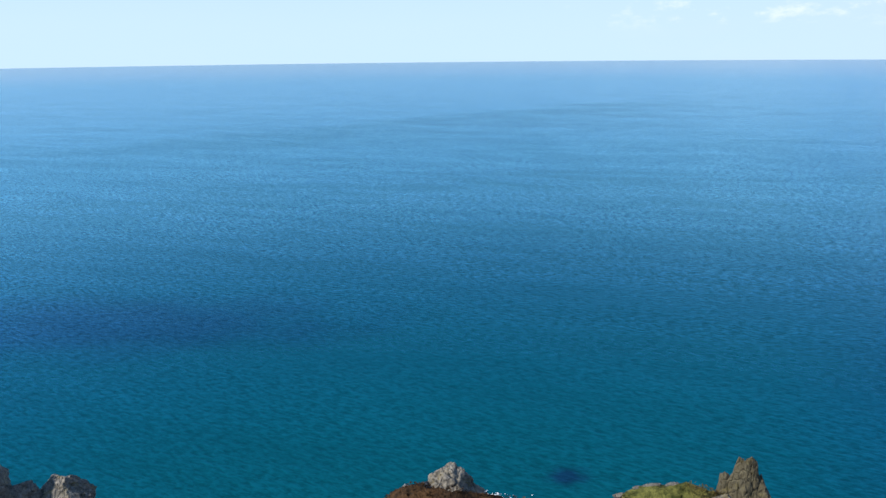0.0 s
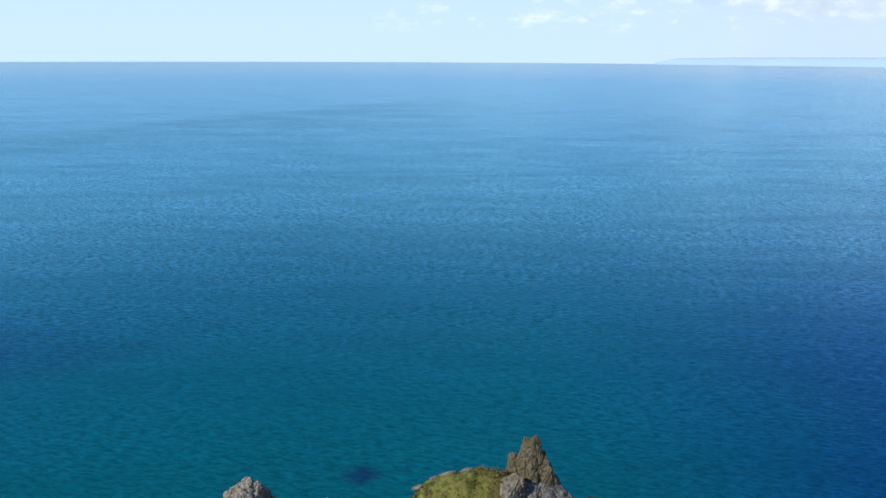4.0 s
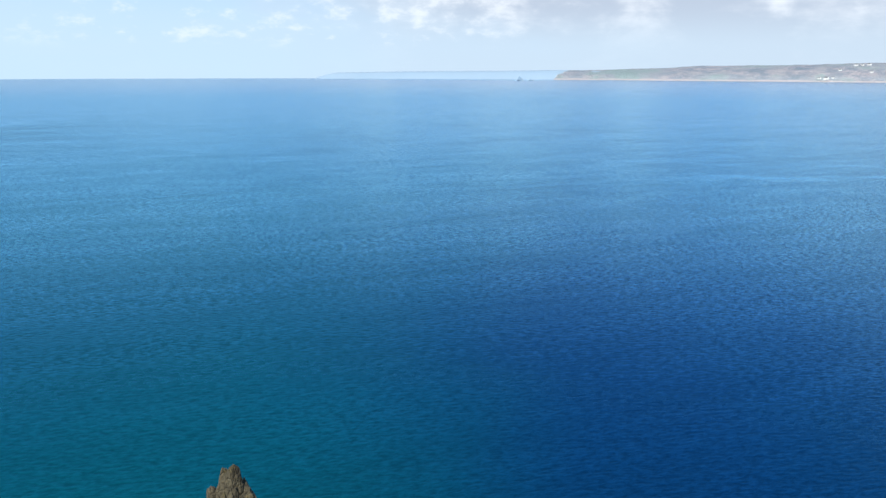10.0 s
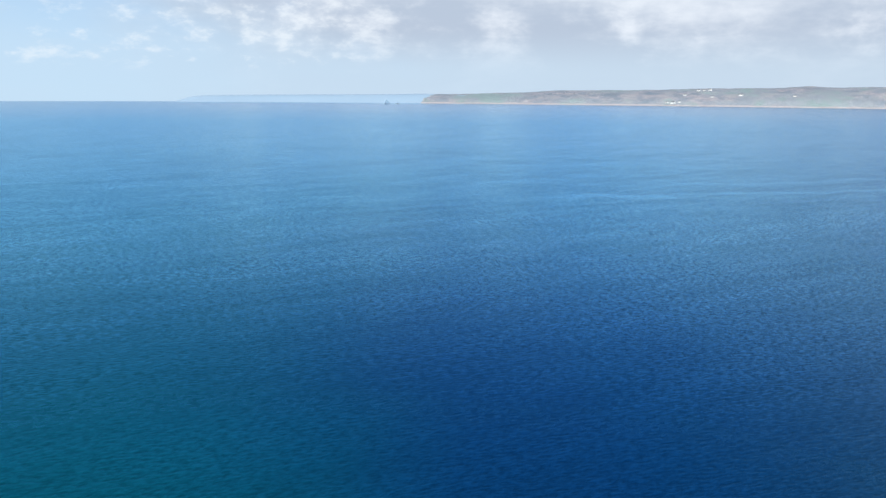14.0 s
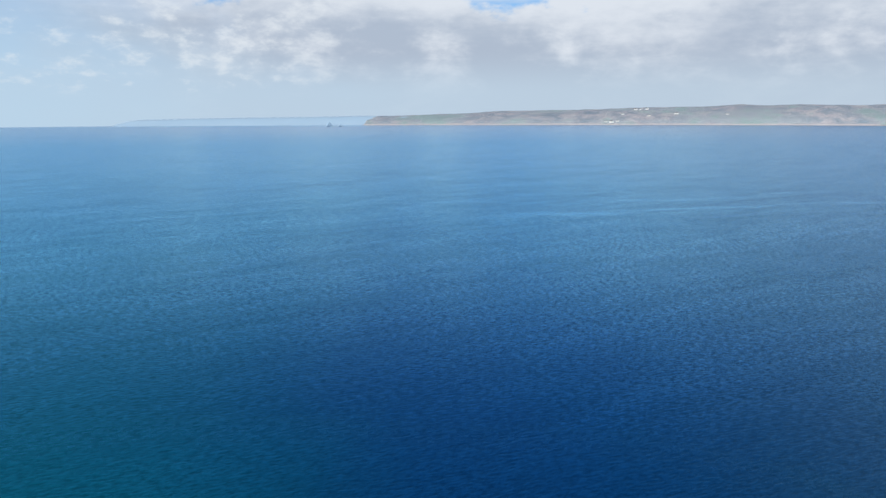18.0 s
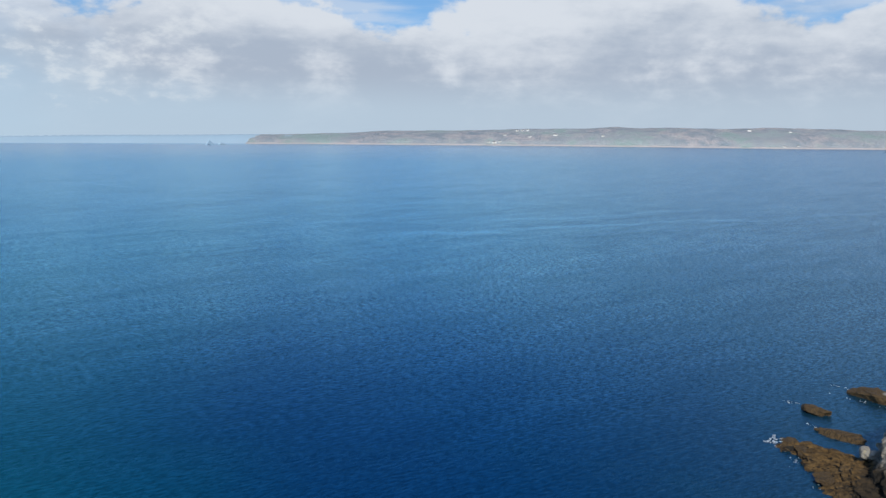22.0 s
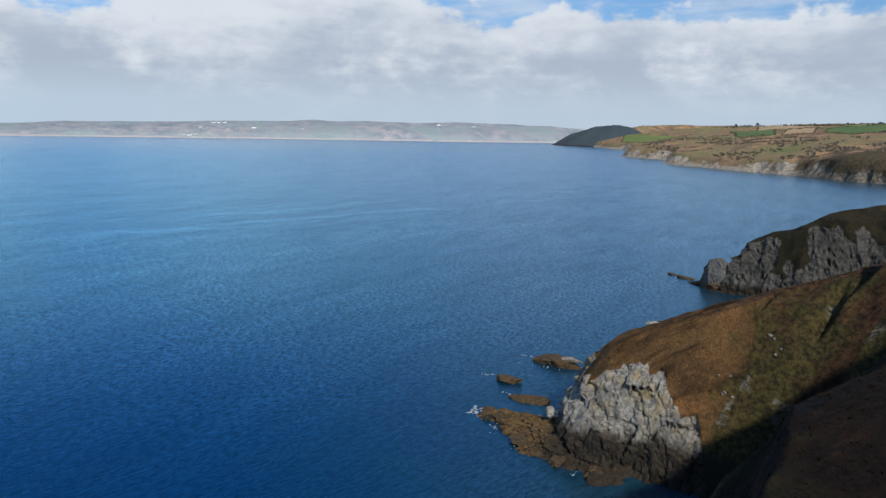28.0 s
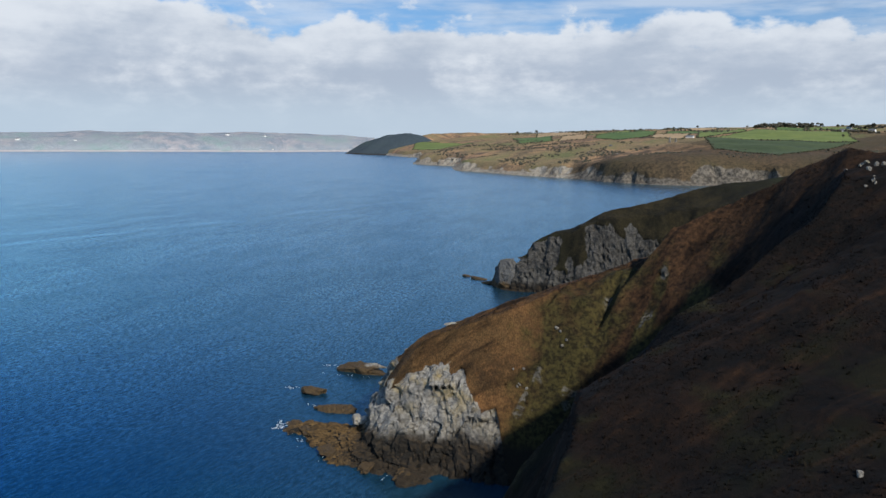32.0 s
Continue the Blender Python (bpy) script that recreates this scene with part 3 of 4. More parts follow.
# ---- land ----
def inland(X, Y, shore, back):
    """Distance behind a shoreline, negative out at sea. shore: points in order; back: closes the outline."""
    ring = list(shore) + list(back)
    inside = np.zeros(len(X), bool)
    for a, b in zip(ring, ring[1:] + ring[:1]):
        inside ^= ((a[1] > Y) != (b[1] > Y)) & (X < (b[0] - a[0]) * (Y - a[1]) / (b[1] - a[1] + 1e-9) + a[0])
    d = np.full(len(X), 1e9)
    for a, b in zip(shore[:-1], shore[1:]):
        ux, uy = b[0] - a[0], b[1] - a[1]
        t = np.clip(((X - a[0]) * ux + (Y - a[1]) * uy) / (ux * ux + uy * uy), 0, 1)
        d = np.minimum(d, np.hypot(X - a[0] - t * ux, Y - a[1] - t * uy))
    return np.where(inside, d, -d)


def ridge(X, Y, line):
    """Height of a ridge: line of (x, y, crest, easy slope, its width, steep slope)."""
    best = np.full(len(X), -60.0)
    for a, b in zip(line[:-1], line[1:]):
        ux, uy = b[0] - a[0], b[1] - a[1]
        t = np.clip(((X - a[0]) * ux + (Y - a[1]) * uy) / (ux * ux + uy * uy), 0, 1)
        d = np.hypot(X - a[0] - t * ux, Y - a[1] - t * uy)
        crest, slope, width, steep = (a[k] + (b[k] - a[k]) * t for k in (2, 3, 4, 5))
        best = np.maximum(best, crest - slope * np.minimum(d, width) - steep * np.maximum(d - width, 0))
    return best


NEAR_RIDGES = (
    # hilltop, and the spur that runs down to the pale cliff
    ((-160, -170, 84, .30, 120, .3), (0, -185, 88, .30, 120, .3), (95, -160, 84, .38, 80, .4), (134, -136, 80, .50, 70, .5), (147, -129, 77, .58, 60, .6),
     (163, -124, 69.0, .68, 40, .7), (179, -113, 56.0, .74, 26, .8), (188.5, -103.5, 47.0, .74, 24, .8), (197, -86.3, 38.0, .68, 21, .8), (200, -70.5, 30.8, .60, 16, .8),
     (200.5, -57, 25.2, .50, 12, .8), (197, -46, 21.5, .40, 10, .8)),
    # nearer spur, down to the cove
    ((95, -125, 70, .48, 40, .6), (105, -110, 61, .60, 30, .7), (117, -95, 52.0, .72, 18, .8), (124, -84.5, 45, .74, 14, .8), (128.6, -77.3, 39.5, .74, 11, .8),
     (133, -69, 32.0, .76, 8, .8), (138, -58, 23, .8, 5, .9), (140.5, -53, 17, .8, 3, 1.0)),
    # ground that falls away below
    ((95, -120, 68, .45, 30, .5), (100, -95, 54, .45, 22, .6), (90, -77, 47, .40, 18, .7), (60, -52, 44, .32, 18, .7), (25, -20, 46, .3, 22, .7)),
    ((0, -185, 88, .3, 90, .4), (2, -60, 60, .3, 50, .5), (5, 0, 48, .3, 24, .6), (9, 35, 44.5, .3, 10, .6), (8.3, 50.8, 51.2, .45, 2.2, .9)),
    ((2, -20, 50, .3, 20, .6), (-16, 40, 46.5, .3, 8, .6), (-22, 53, 48.4, .4, 5, .6)),
    ((5, 0, 48, .3, 20, .6), (20, 34, 46, .3, 6, .6), (25.0, 44.0, 46.6, .4, 2.0, .8)),
    ((12, 10, 46, .3, 8, .6), (31.9, 39.0, 49.0, .35, 3.5, .8)),
)
LEDGE = ((21.6, 46.9, 49.6, .25, 1.2, 1.8), (23.4, 46.9, 49.75, .3, 1.6, 1.6), (27.0, 46.7, 49.75, .35, 1.2, 2.0))
SHELF = (
    # wave-cut shelf below the pale cliff
    ((186, -44, 6.0, .25, 7, .6), (193, -35, 4.6, .22, 7, .6), (204, -27, 2.4, .16, 5, .5), (216, -18, 0.9, .15, 2.5, .5)),
    ((180, -43, 3.4, .2, 6, .6), (172, -40, 1.6, .2, 4, .6)),
)
NEAR_SHORE = ((-190, 10), (-90, 52), (-45, 74), (-25, 78), (-10, 70), (0, 70), (9, 77), (16, 68), (22, 68), (33, 66), (46, 57), (54, 42), (58, 22), (66, 0), (80, -18), (100, -32), (120, -41),
              (136, -45), (144, -50), (150, -64), (158, -76), (163, -66), (169, -55), (174, -46.5), (176.5, -41), (181, -35), (190, -31), (203, -33), (219, -42), (234, -60), (250, -88), (265, -118),
              (280, -155), (290, -195), (296, -240), (298, -340))
NEAR_BACK = ((-190, -340),)
CLEFTS = (
    ((189, -87, 0, 1.2, 30, 1.2), (184, -80, 3.5, 1.6, 30, 1.6), (176, -77, 5.5, 1.6, 30, 1.6), (170, -67, 6, 1.6, 30, 1.6)),
    ((188, -103, 0, 1.0, 30, 1.0), (178, -92, 6.0, 1.5, 30, 1.5), (168, -80, 7, 1.5, 30, 1.5)),
    ((178, -114, 0, 1.0, 30, 1.0), (170, -103, 5.0, 1.4, 30, 1.4), (161, -90, 6, 1.4, 30, 1.4)),
)


def near_height(X, Y):
    p = np.stack([X, Y, np.zeros(len(X))], 1)
    wx, wy = 2.6 * fbm(p * 0.06, 4, 11), 2.6 * fbm(p * 0.06, 4, 23)
    hs = np.stack([ridge(X + wx, Y + wy, line) for line in NEAR_RIDGES] + [ridge(X, Y, LEDGE)])
    top = hs.max(0)
    h = top + np.log(np.exp(0.8 * (hs - top)).sum(0)) / 0.8 * 0.4
    # the deep gully between the two spurs, and a shallow one above it
    cut = np.maximum(ridge(X + wx, Y + wy, ((188, -114, 3, .6, 30, .6), (178, -94, 11, .95, 30, .95), (166, -78, 15, 1.1, 30, 1.1), (158, -60, 16, 1.1, 30, 1.1))),
                     ridge(X + wx, Y + wy, ((158, -112, 3, .7, 30, .7), (157, -97, 10, 1.2, 30, 1.2), (158, -82, 14, 1.3, 30, 1.3))))
    h = h - np.maximum(cut, 0)
    cleft = np.stack([ridge(X + 0.6 * wx, Y + 0.6 * wy, line) for line in CLEFTS]).max(0)
    h = h - np.maximum(cleft, 0)
    run = np.sin((X + 0.1 * Y) * 0.115 + 2.2 * fbm(p * 0.02, 3, 5))
    h = h - 1.1 * smooth(run, 0.55, 1.0) * smooth(-Y, 0, 20)
    h = h + 1.2 * fbm(p * 0.05, 4, 3) + 0.35 * fbm(p * 0.35, 3, 9)
    # low ribs and runnels, their direction set to fit the camera's view
    along, side = Y - 0.1 * X, X + 0.1 * Y
    ribs = fbm(np.stack([along * 0.018 + 0.4 * wx / 2.6, side * 0.085, 0 * X], 1), 5, 33, 0.55)
    h = h + 2.6 * ribs * smooth(X, 70, 120) * smooth(-Y, 25, 50)
    # sea cliffs
    d = inland(X + 1.6 * fbm(p * 0.12, 4, 13), Y + 1.6 * fbm(p * 0.12, 4, 15), NEAR_SHORE, NEAR_BACK)
    high = np.where(X > 110, 17.5 - 7.5 * smooth(-Y, 56, 68) * smooth(X, 110, 150), 42.0)
    rise = np.where(X > 110, 1.9, 2.8)
    edge = high / rise
    wall = np.where(d < edge, 1.0 + rise * d, 1.0 + high + 1.3 * (d - edge))
    bare = smooth(h - wall + 1.6 * fbm(p * 0.4, 4, 39), -0.9, 1.1) * smooth(edge + 2.0 - d + 7.0 * fbm(p * 0.13, 4, 17) + 2.4 * fbm(p * 0.55, 3, 43), 0, 2.0)
    cove = (X > 60) & (Y < -5) & ((X < 160) | (Y < -62))
    bare = np.where(cove, bare * 0.3 * smooth(fbm(p * 0.16, 4, 29), 0.08, 0.35), bare)
    h = np.minimum(h, wall)
    shelf = np.stack([ridge(X + wx, Y + wy, line) for line in SHELF]).max(0) + 0.5 * fbm(p * 0.25, 4, 19)
    bare = np.maximum(bare, smooth(cut, 3, 8) * smooth(-0.06 + fbm(np.stack([(X + Y) * 0.16, (Y - X) * 0.05, 0 * X], 1), 4, 27), 0.12, 0.34) * 0.4)
    bare = np.maximum(bare, smooth(cleft, 0.8, 3.0) * smooth(fbm(p * 0.22, 4, 37), -0.05, 0.2) * 0.45)
    bare = np.where(shelf > h, 1.0, bare)
    return np.maximum(np.maximum(h, shelf), -6), bare


def near_gully_shade(X, Y):
    """One along the gullies, nought away from them; steers the shade put into their colour."""
    lines = (((184, -106, 1, .08, 30, .08), (178, -88, 1.2, .08, 30, .08), (170, -74, 1.1, .08, 30, .08), (164, -62, 0.9, .08, 30, .08)),
             ((160, -112, .6, .06, 30, .06), (157, -92, 1, .06, 30, .06), (150, -72, .9, .06, 30, .06)),
             ((120, -80, .5, .05, 30, .05), (136, -64, .8, .07, 30, .07), (142, -50, .9, .08, 30, .08)))
    grooves = np.stack([ridge(X, Y, line) for line in CLEFTS]).max(0)
    return np.clip(np.maximum(np.stack([ridge(X, Y, line) for line in lines]).max(0), 0.85 * smooth(grooves, 0.0, 3.5)), 0, 1)


def craggy(v, n, steep, size, depth, seed, groove=0.7):
    """Pushes bare rock in and out in jointed blocks."""
    w = v + 0.35 * size * np.stack([fbm(v / size, 3, seed + k) for k in (50, 60, 70)], 1)
    f1, f2, tag, face = cells(w * np.array((1, 1, 0.6)) / size, seed, True)
    push = (tag - 0.5) * 0.7 + 0.9 * face + (smooth(f2 - f1, 0.0, 0.10) - 1) * groove + 0.35 * fbm(v / size * 1.7, 4, seed)
    g1, g2, tag2, face2 = cells(w / (size * 0.33), seed + 3, True)
    push = push + 0.22 * (tag2 - 0.5) + 0.36 * face2 + 0.22 * (smooth(g2 - g1, 0, 0.14) - 1)
    out = n.copy()
    out[:, 2] *= 0.4
    return v + out * (push * depth * steep)[:, None]


def land(name, xs, ys, height, mat, label, crag=None, category="headland", lean=(0.26, 0.42), gully_shade=None, turf=None):
    X, Y = np.meshgrid(xs, ys, indexing="ij")
    X, Y = X.ravel(), Y.ravel()
    z = height(X, Y)
    z, bare = z if isinstance(z, tuple) else (z, None)
    v, f = np.stack([X, Y, z], 1), grid_faces(len(xs), len(ys))
    n = normals(v, len(xs), len(ys))
    if bare is None:
        bare = smooth(1 - n[:, 2], *lean)
    if turf:
        # turf hangs over the upper face in tongues
        wave, high, reach = turf
        bare = bare * smooth(high - v[:, 2] - reach * fbm(v * np.array((1, 1, 0.5)) * wave, 4, 77), -0.12 * high, 0.12 * high)
    if crag:
        v = craggy(v, n, bare, *crag)
    keep = (v[f][:, :, 2].max(1) > -3.5)
    used = np.unique(f[keep])
    where = np.zeros(len(v), int)
    where[used] = np.arange(len(used))
    me = raw_mesh(name, v[used], where[f[keep]], mat)
    # broken rock keeps its hard edges
    me.polygons.foreach_set("use_smooth", bare[f[keep]].mean(1) < 0.4)
    me.attributes.new("bare", "FLOAT", "POINT").data.foreach_set("value", bare[used].astype(np.float32))
    if gully_shade:
        me.attributes.new("gully_shade", "FLOAT", "POINT").data.foreach_set("value", gully_shade(v[used][:, 0], v[used][:, 1]).astype(np.float32))
    return tagged(new(name, me), label, category, kind="structure")


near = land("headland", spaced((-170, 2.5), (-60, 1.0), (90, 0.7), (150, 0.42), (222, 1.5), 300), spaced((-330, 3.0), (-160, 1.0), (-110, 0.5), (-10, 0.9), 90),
            near_height, HEATH, "steep headland of brown bracken and heather above pale cliffs", (7.0, 2.1, 41, 0.35), gully_shade=near_gully_shade)

TWO_RIDGES = (
    ((300, -400, 78, .35, 60, 1.0), (345, -275, 62, .4, 40, 1.2), (359, -254, 57, .45, 24, 1.6), (366, -235, 52, .5, 16, 2.0), (371, -217, 47.5, .5, 11, 2.4), (376, -198, 43, .5, 8, 2.6),
     (381, -187, 37.5, .5, 6, 2.6), (384.5, -179, 33.5, .5, 5, 2.6), (388, -172, 31, .6, 4, 2.4), (391, -166, 27, .6, 3, 2.2), (393.5, -160, 19, .6, 3, 2.0)),
    ((372, -175, 2.0, .2, 6, .8), (395, -150, 1.2, .2, 5, .8), (405, -148, 0.5, .2, 3, .8)),
)


def two_height(X, Y):
    p = np.stack([X, Y, np.zeros(len(X))], 1)
    wx, wy = 4.5 * fbm(p * 0.05, 4, 61), 4.5 * fbm(p * 0.05, 4, 63)
    h = np.stack([ridge(X + wx, Y + wy, line) for line in TWO_RIDGES]).max(0)
    return np.maximum(h + 2.2 * fbm(p * 0.06, 5, 65), -6)


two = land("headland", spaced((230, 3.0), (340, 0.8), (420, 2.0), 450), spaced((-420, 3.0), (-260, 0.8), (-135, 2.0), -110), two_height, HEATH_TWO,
           "rocky headland with turf on top, coloured dark for cloud shade", (4.6, 2.0, 71, 0.2), turf=(0.08, 27.0, 46.0))


def shore_height(X, Y, shore, back, cliff, top, rise, seed, rough=1.0, foot=26):
    """Land behind a shoreline: a cliff, then a long rise to a plateau. shore: points in order, land on the right; back: closes the outline."""
    p = np.stack([X, Y, np.zeros(len(X))], 1)
    X = X + 30 * rough * fbm(p * 0.006, 4, seed)
    Y = Y + 30 * rough * fbm(p * 0.006, 4, seed + 2)
    d = inland(X, Y, shore, back)
    vary = 1 + 0.5 * fbm(p * 0.004, 3, seed + 5)
    h = cliff * vary * smooth(d, -2, foot) + (top - cliff) * (1 - np.exp(-np.maximum(d - 15, 0) / rise))
    h = h + smooth(d, 20, 200) * (7 * fbm(p * 0.004, 4, seed + 7) + 2 * fbm(p * 0.02, 3, seed + 9))
    return np.where(d > -4, h, -5 + 0 * h)


BAY_SHORE = ((4400, -1000), (4080, -850), (3756, -785), (3453, -788), (3300, -830), (2900, -760), (2434, -611), (2250, -680), (1928, -578), (1709, -650), (1507, -692), (1405, -713),
             (1306, -758), (1234, -819), (1190, -900), (1120, -980), (950, -1000), (700, -800), (420, -420))
BAY_BACK = ((300, -1500), (900, -3200), (3000, -3800), (4900, -1500))


def bay_height(X, Y):
    h = shore_height(X, Y, BAY_SHORE, BAY_BACK, 22, 126, 480, 81)
    inner = smooth(-Y - 0.1 * X, 600, 2000)
    h = h * (1 + 0.45 * smooth(1560 - X, 0, 200) * smooth(60 - h, 0, 30))
    return h + 12 * inner


bay = land("bay_hills", spaced((350, 40), (1100, 9.0), (2500, 18.0), 4700), spaced((-3400, 60), (-2200, 20), (-1300, 9.0), -440), bay_height, BAY,
           "rolling farmland hills above low pale sea cliffs", (26, 8, 91, 0.1), "hills", turf=(0.014, 27.0, 34.0))

FAR_SHORE = ((4700, -900), (4600, -560), (4480, -300), (4500, 250), (4430, 690), (4300, 1230), (4100, 1800), (3960, 2250), (3800, 2460), (3760, 2520))
FAR_BACK = ((4000, 2600), (4600, 2000), (5100, 400), (5000, -1000))


def far_height(X, Y):
    h = shore_height(X, Y, FAR_SHORE, FAR_BACK, 15, 116, 210, 101, 0.7, 60)
    return np.where(h > 0, h * (1 - 0.36 * smooth(Y, 200, 2500)), h)


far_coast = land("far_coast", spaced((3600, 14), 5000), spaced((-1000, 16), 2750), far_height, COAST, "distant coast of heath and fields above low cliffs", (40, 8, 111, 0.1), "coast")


HILL = ((4115, -665, 2, .6, 90, .6), (4050, -742, 60, .6, 90, .6), (3980, -850, 97, .5, 90, .5), (3930, -940, 106, .4, 90, .5), (3960, -1010, 98, .4, 90, .5))


def hill_height(X, Y):
    p = np.stack([X, Y, np.zeros(len(X))], 1)
    return np.maximum(ridge(X, Y, HILL) + 5 * fbm(p * 0.012, 4, 131), -6)


shaded_hill = land("shaded_hill", spaced((3500, 14), 4500), spaced((-1600, 14), -380), hill_height, SHADED_HILL, "hill rising from the bay, coloured dark for cloud shade", None, "hill")



INLAND = ((3990, -1010, 92, .3, 120, .4), (4150, -1130, 108, .3, 160, .4), (4250, -1330, 114, .3, 200, .4), (4300, -1700, 116, .3, 200, .4))


def inland_height(X, Y):
    p = np.stack([X, Y, np.zeros(len(X))], 1)
    return np.maximum(ridge(X, Y, INLAND) + 4 * fbm(p * 0.008, 4, 171), -6)


inland_hill = land("inland_hill", spaced((3700, 22), 4700), spaced((-2000, 22), -800), inland_height, BAY, "brown heath and fields on the hill behind the bay", None, "hill")


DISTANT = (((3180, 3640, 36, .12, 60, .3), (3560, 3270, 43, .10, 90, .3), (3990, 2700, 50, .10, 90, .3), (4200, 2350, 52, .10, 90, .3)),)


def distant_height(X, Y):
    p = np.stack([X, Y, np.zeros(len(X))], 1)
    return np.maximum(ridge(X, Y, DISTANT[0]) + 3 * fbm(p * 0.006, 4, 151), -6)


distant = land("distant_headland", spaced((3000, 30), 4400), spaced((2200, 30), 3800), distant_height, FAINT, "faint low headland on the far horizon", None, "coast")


# ---- rocks ----
def rock_mesh(name, size, seed, mat, subdivisions=4, rough=0.34, grain=(1.0, 1.0, 1.0), square=0.35, least=0.62, taper=0.0):
    """A broken, faceted rock of half sizes size, centred on its own origin."""
    bm = bmesh.new()
    bmesh.ops.create_icosphere(bm, subdivisions=subdivisions, radius=1)
    v = np.array([q.co[:] for q in bm.verts])
    f = np.array([[q.index for q in face.verts] for face in bm.faces])
    bm.free()
    rng = np.random.RandomState(seed)
    planes = rng.normal(size=(26, 3))
    planes /= np.linalg.norm(planes, axis=1)[:, None]
    reach = rng.uniform(least, 1.0, 26)
    v = v * (1 - square + square / np.maximum(np.abs(v).max(1), 0.58)[:, None])
    cut = np.where(v @ planes.T > 0.05, reach / np.maximum(v @ planes.T, 0.05), 9.0).min(1)
    v = v * np.minimum(cut / np.linalg.norm(v, axis=1) ** 0.0, 1.15)[:, None]
    v[:, :2] *= (1 - taper * v[:, 2:])
    p = v * np.array(size) / max(size) * np.array(grain)
    f1, f2, tag = cells(p * 2.6 + seed * 3.7, seed)
    push = rough * (0.55 * fbm(p * 2.2 + seed, 5, seed) + 0.35 * (tag - 0.5) + 0.22 * (smooth(f2 - f1, 0, 0.08) - 1) + 0.25 * fbm(p * 9 + seed, 3, seed + 2))
    return raw_mesh(name, v * (1 + push)[:, None] * np.array(size), f, mat, shade=False)


def rock(name, at, size, seed, mat, label, turn=0.0, category="rock", group="", **kw):
    ob = new(name, rock_mesh(name, size, seed, mat, **kw))
    ob.matrix_world = pose(*at, 0, 0, turn)
    return tagged(ob, label, category, group)


def ground(x, y):
    return float(near_height(np.array([x]), np.array([y]))[0][0])


def pinnacle():
    thing = new("rock_pinnacle")
    thing.matrix_world = pose(28.6, 46.2, 45.4)
    tagged(thing, "jagged twin-topped grey rock pinnacle with ochre lichen", "rock")
    up = (1.6, 1.6, 0.55)
    part("spire", rock_mesh("spire", (1.22, 1.15, 3.3), 3, OLIVE_ROCK, 5, 0.27, up, 0.62, 0.84, 0.12), thing, "tall blunt main spire with olive lichen", pose(0.45, -0.2, 2.6, 2, 1, 20))
    part("spire", rock_mesh("spire", (0.72, 0.66, 2.5), 8, OLIVE_ROCK, 4, 0.26, up, 0.55, 0.82, 0.08), thing, "shorter second spire", pose(-0.72, 0.42, 2.45, 0, -2, 0))
    part("shoulder", rock_mesh("shoulder", (1.1, 1.05, 2.8), 12, OLIVE_ROCK, 5, 0.28, up, 0.55, 0.78, 0.15), thing, "dark broken shoulder", pose(1.3, -0.7, 2.0, 2, -3, 40))
    # right-hand shoulder and foot are coloured dark for the pinnacle's shaded side
    part("shoulder", rock_mesh("shoulder", (1.0, 0.9, 2.3), 14, SLATE_AND_SHADE, 4, 0.3, up, 0.5, 0.75, 0.25), thing, "", pose(1.9, -1.15, 1.0, 0, -6, 70))
    part("base", rock_mesh("base", (2.2, 1.9, 2.7), 17, STACK_ROCK, 5, 0.30, (1.3, 1.3, 0.7), 0.4, 0.68, 0.35), thing, "pale fissured base", pose(-0.2, -0.9, 1.0, 0, 0, 10))
    part("foot", rock_mesh("foot", (1.3, 1.3, 2.2), 23, STACK_ROCK, 5, 0.34, (1, 1, 0.6)), thing, "", pose(-2.1, -1.3, 2.3, 0, 8, 0))
    part("foot", rock_mesh("foot", (1.8, 1.6, 1.9), 29, SLATE_AND_SHADE, 4, 0.34), thing, "", pose(1.7, -2.0, 1.0))


pinnacle()
PALE_KNOLL = "pale grey weathered rock above the sea cliff"
for at, size, seed, turn in (((9.1, 53.4, 46.7), (2.7, 2.1, 2.7), 34, 20), ((-18.6, 54.6, 48.6), (1.9, 1.5, 1.75), 37, -15), ((-21.2, 54.0, 48.8), (1.5, 1.4, 1.5), 39, 30),
                             ((-23.6, 53.2, 51.1), (2.0, 1.6, 2.3), 43, 50)):
    rock("rock_knoll", at, size, seed, STACK_ROCK, PALE_KNOLL, turn, "rock", "rocks on the cliff edge", subdivisions=5, square=0.1, least=0.62, taper=0.45, rough=0.36)
# broken rim of the grassy ledge
for k, (along, long, high) in enumerate(((0.0, 0.75, 0.22), (0.2, 0.5, 0.14), (0.38, 0.8, 0.16), (0.62, 0.6, 0.12), (0.8, 0.7, 0.2), (1.0, 0.55, 0.26))):
    x, y = 20.6 + 6.2 * along, 47.6 - 0.2 * along
    rock("rim_stone", (x, y, ground(x, y) - 0.06), (long, 0.30, high * 0.7), 50 + k, STACK_ROCK, "pale stone on the rim of a grassy ledge", 22 * math.sin(3 * k), "rock", "stones on the ledge rim", subdivisions=3)

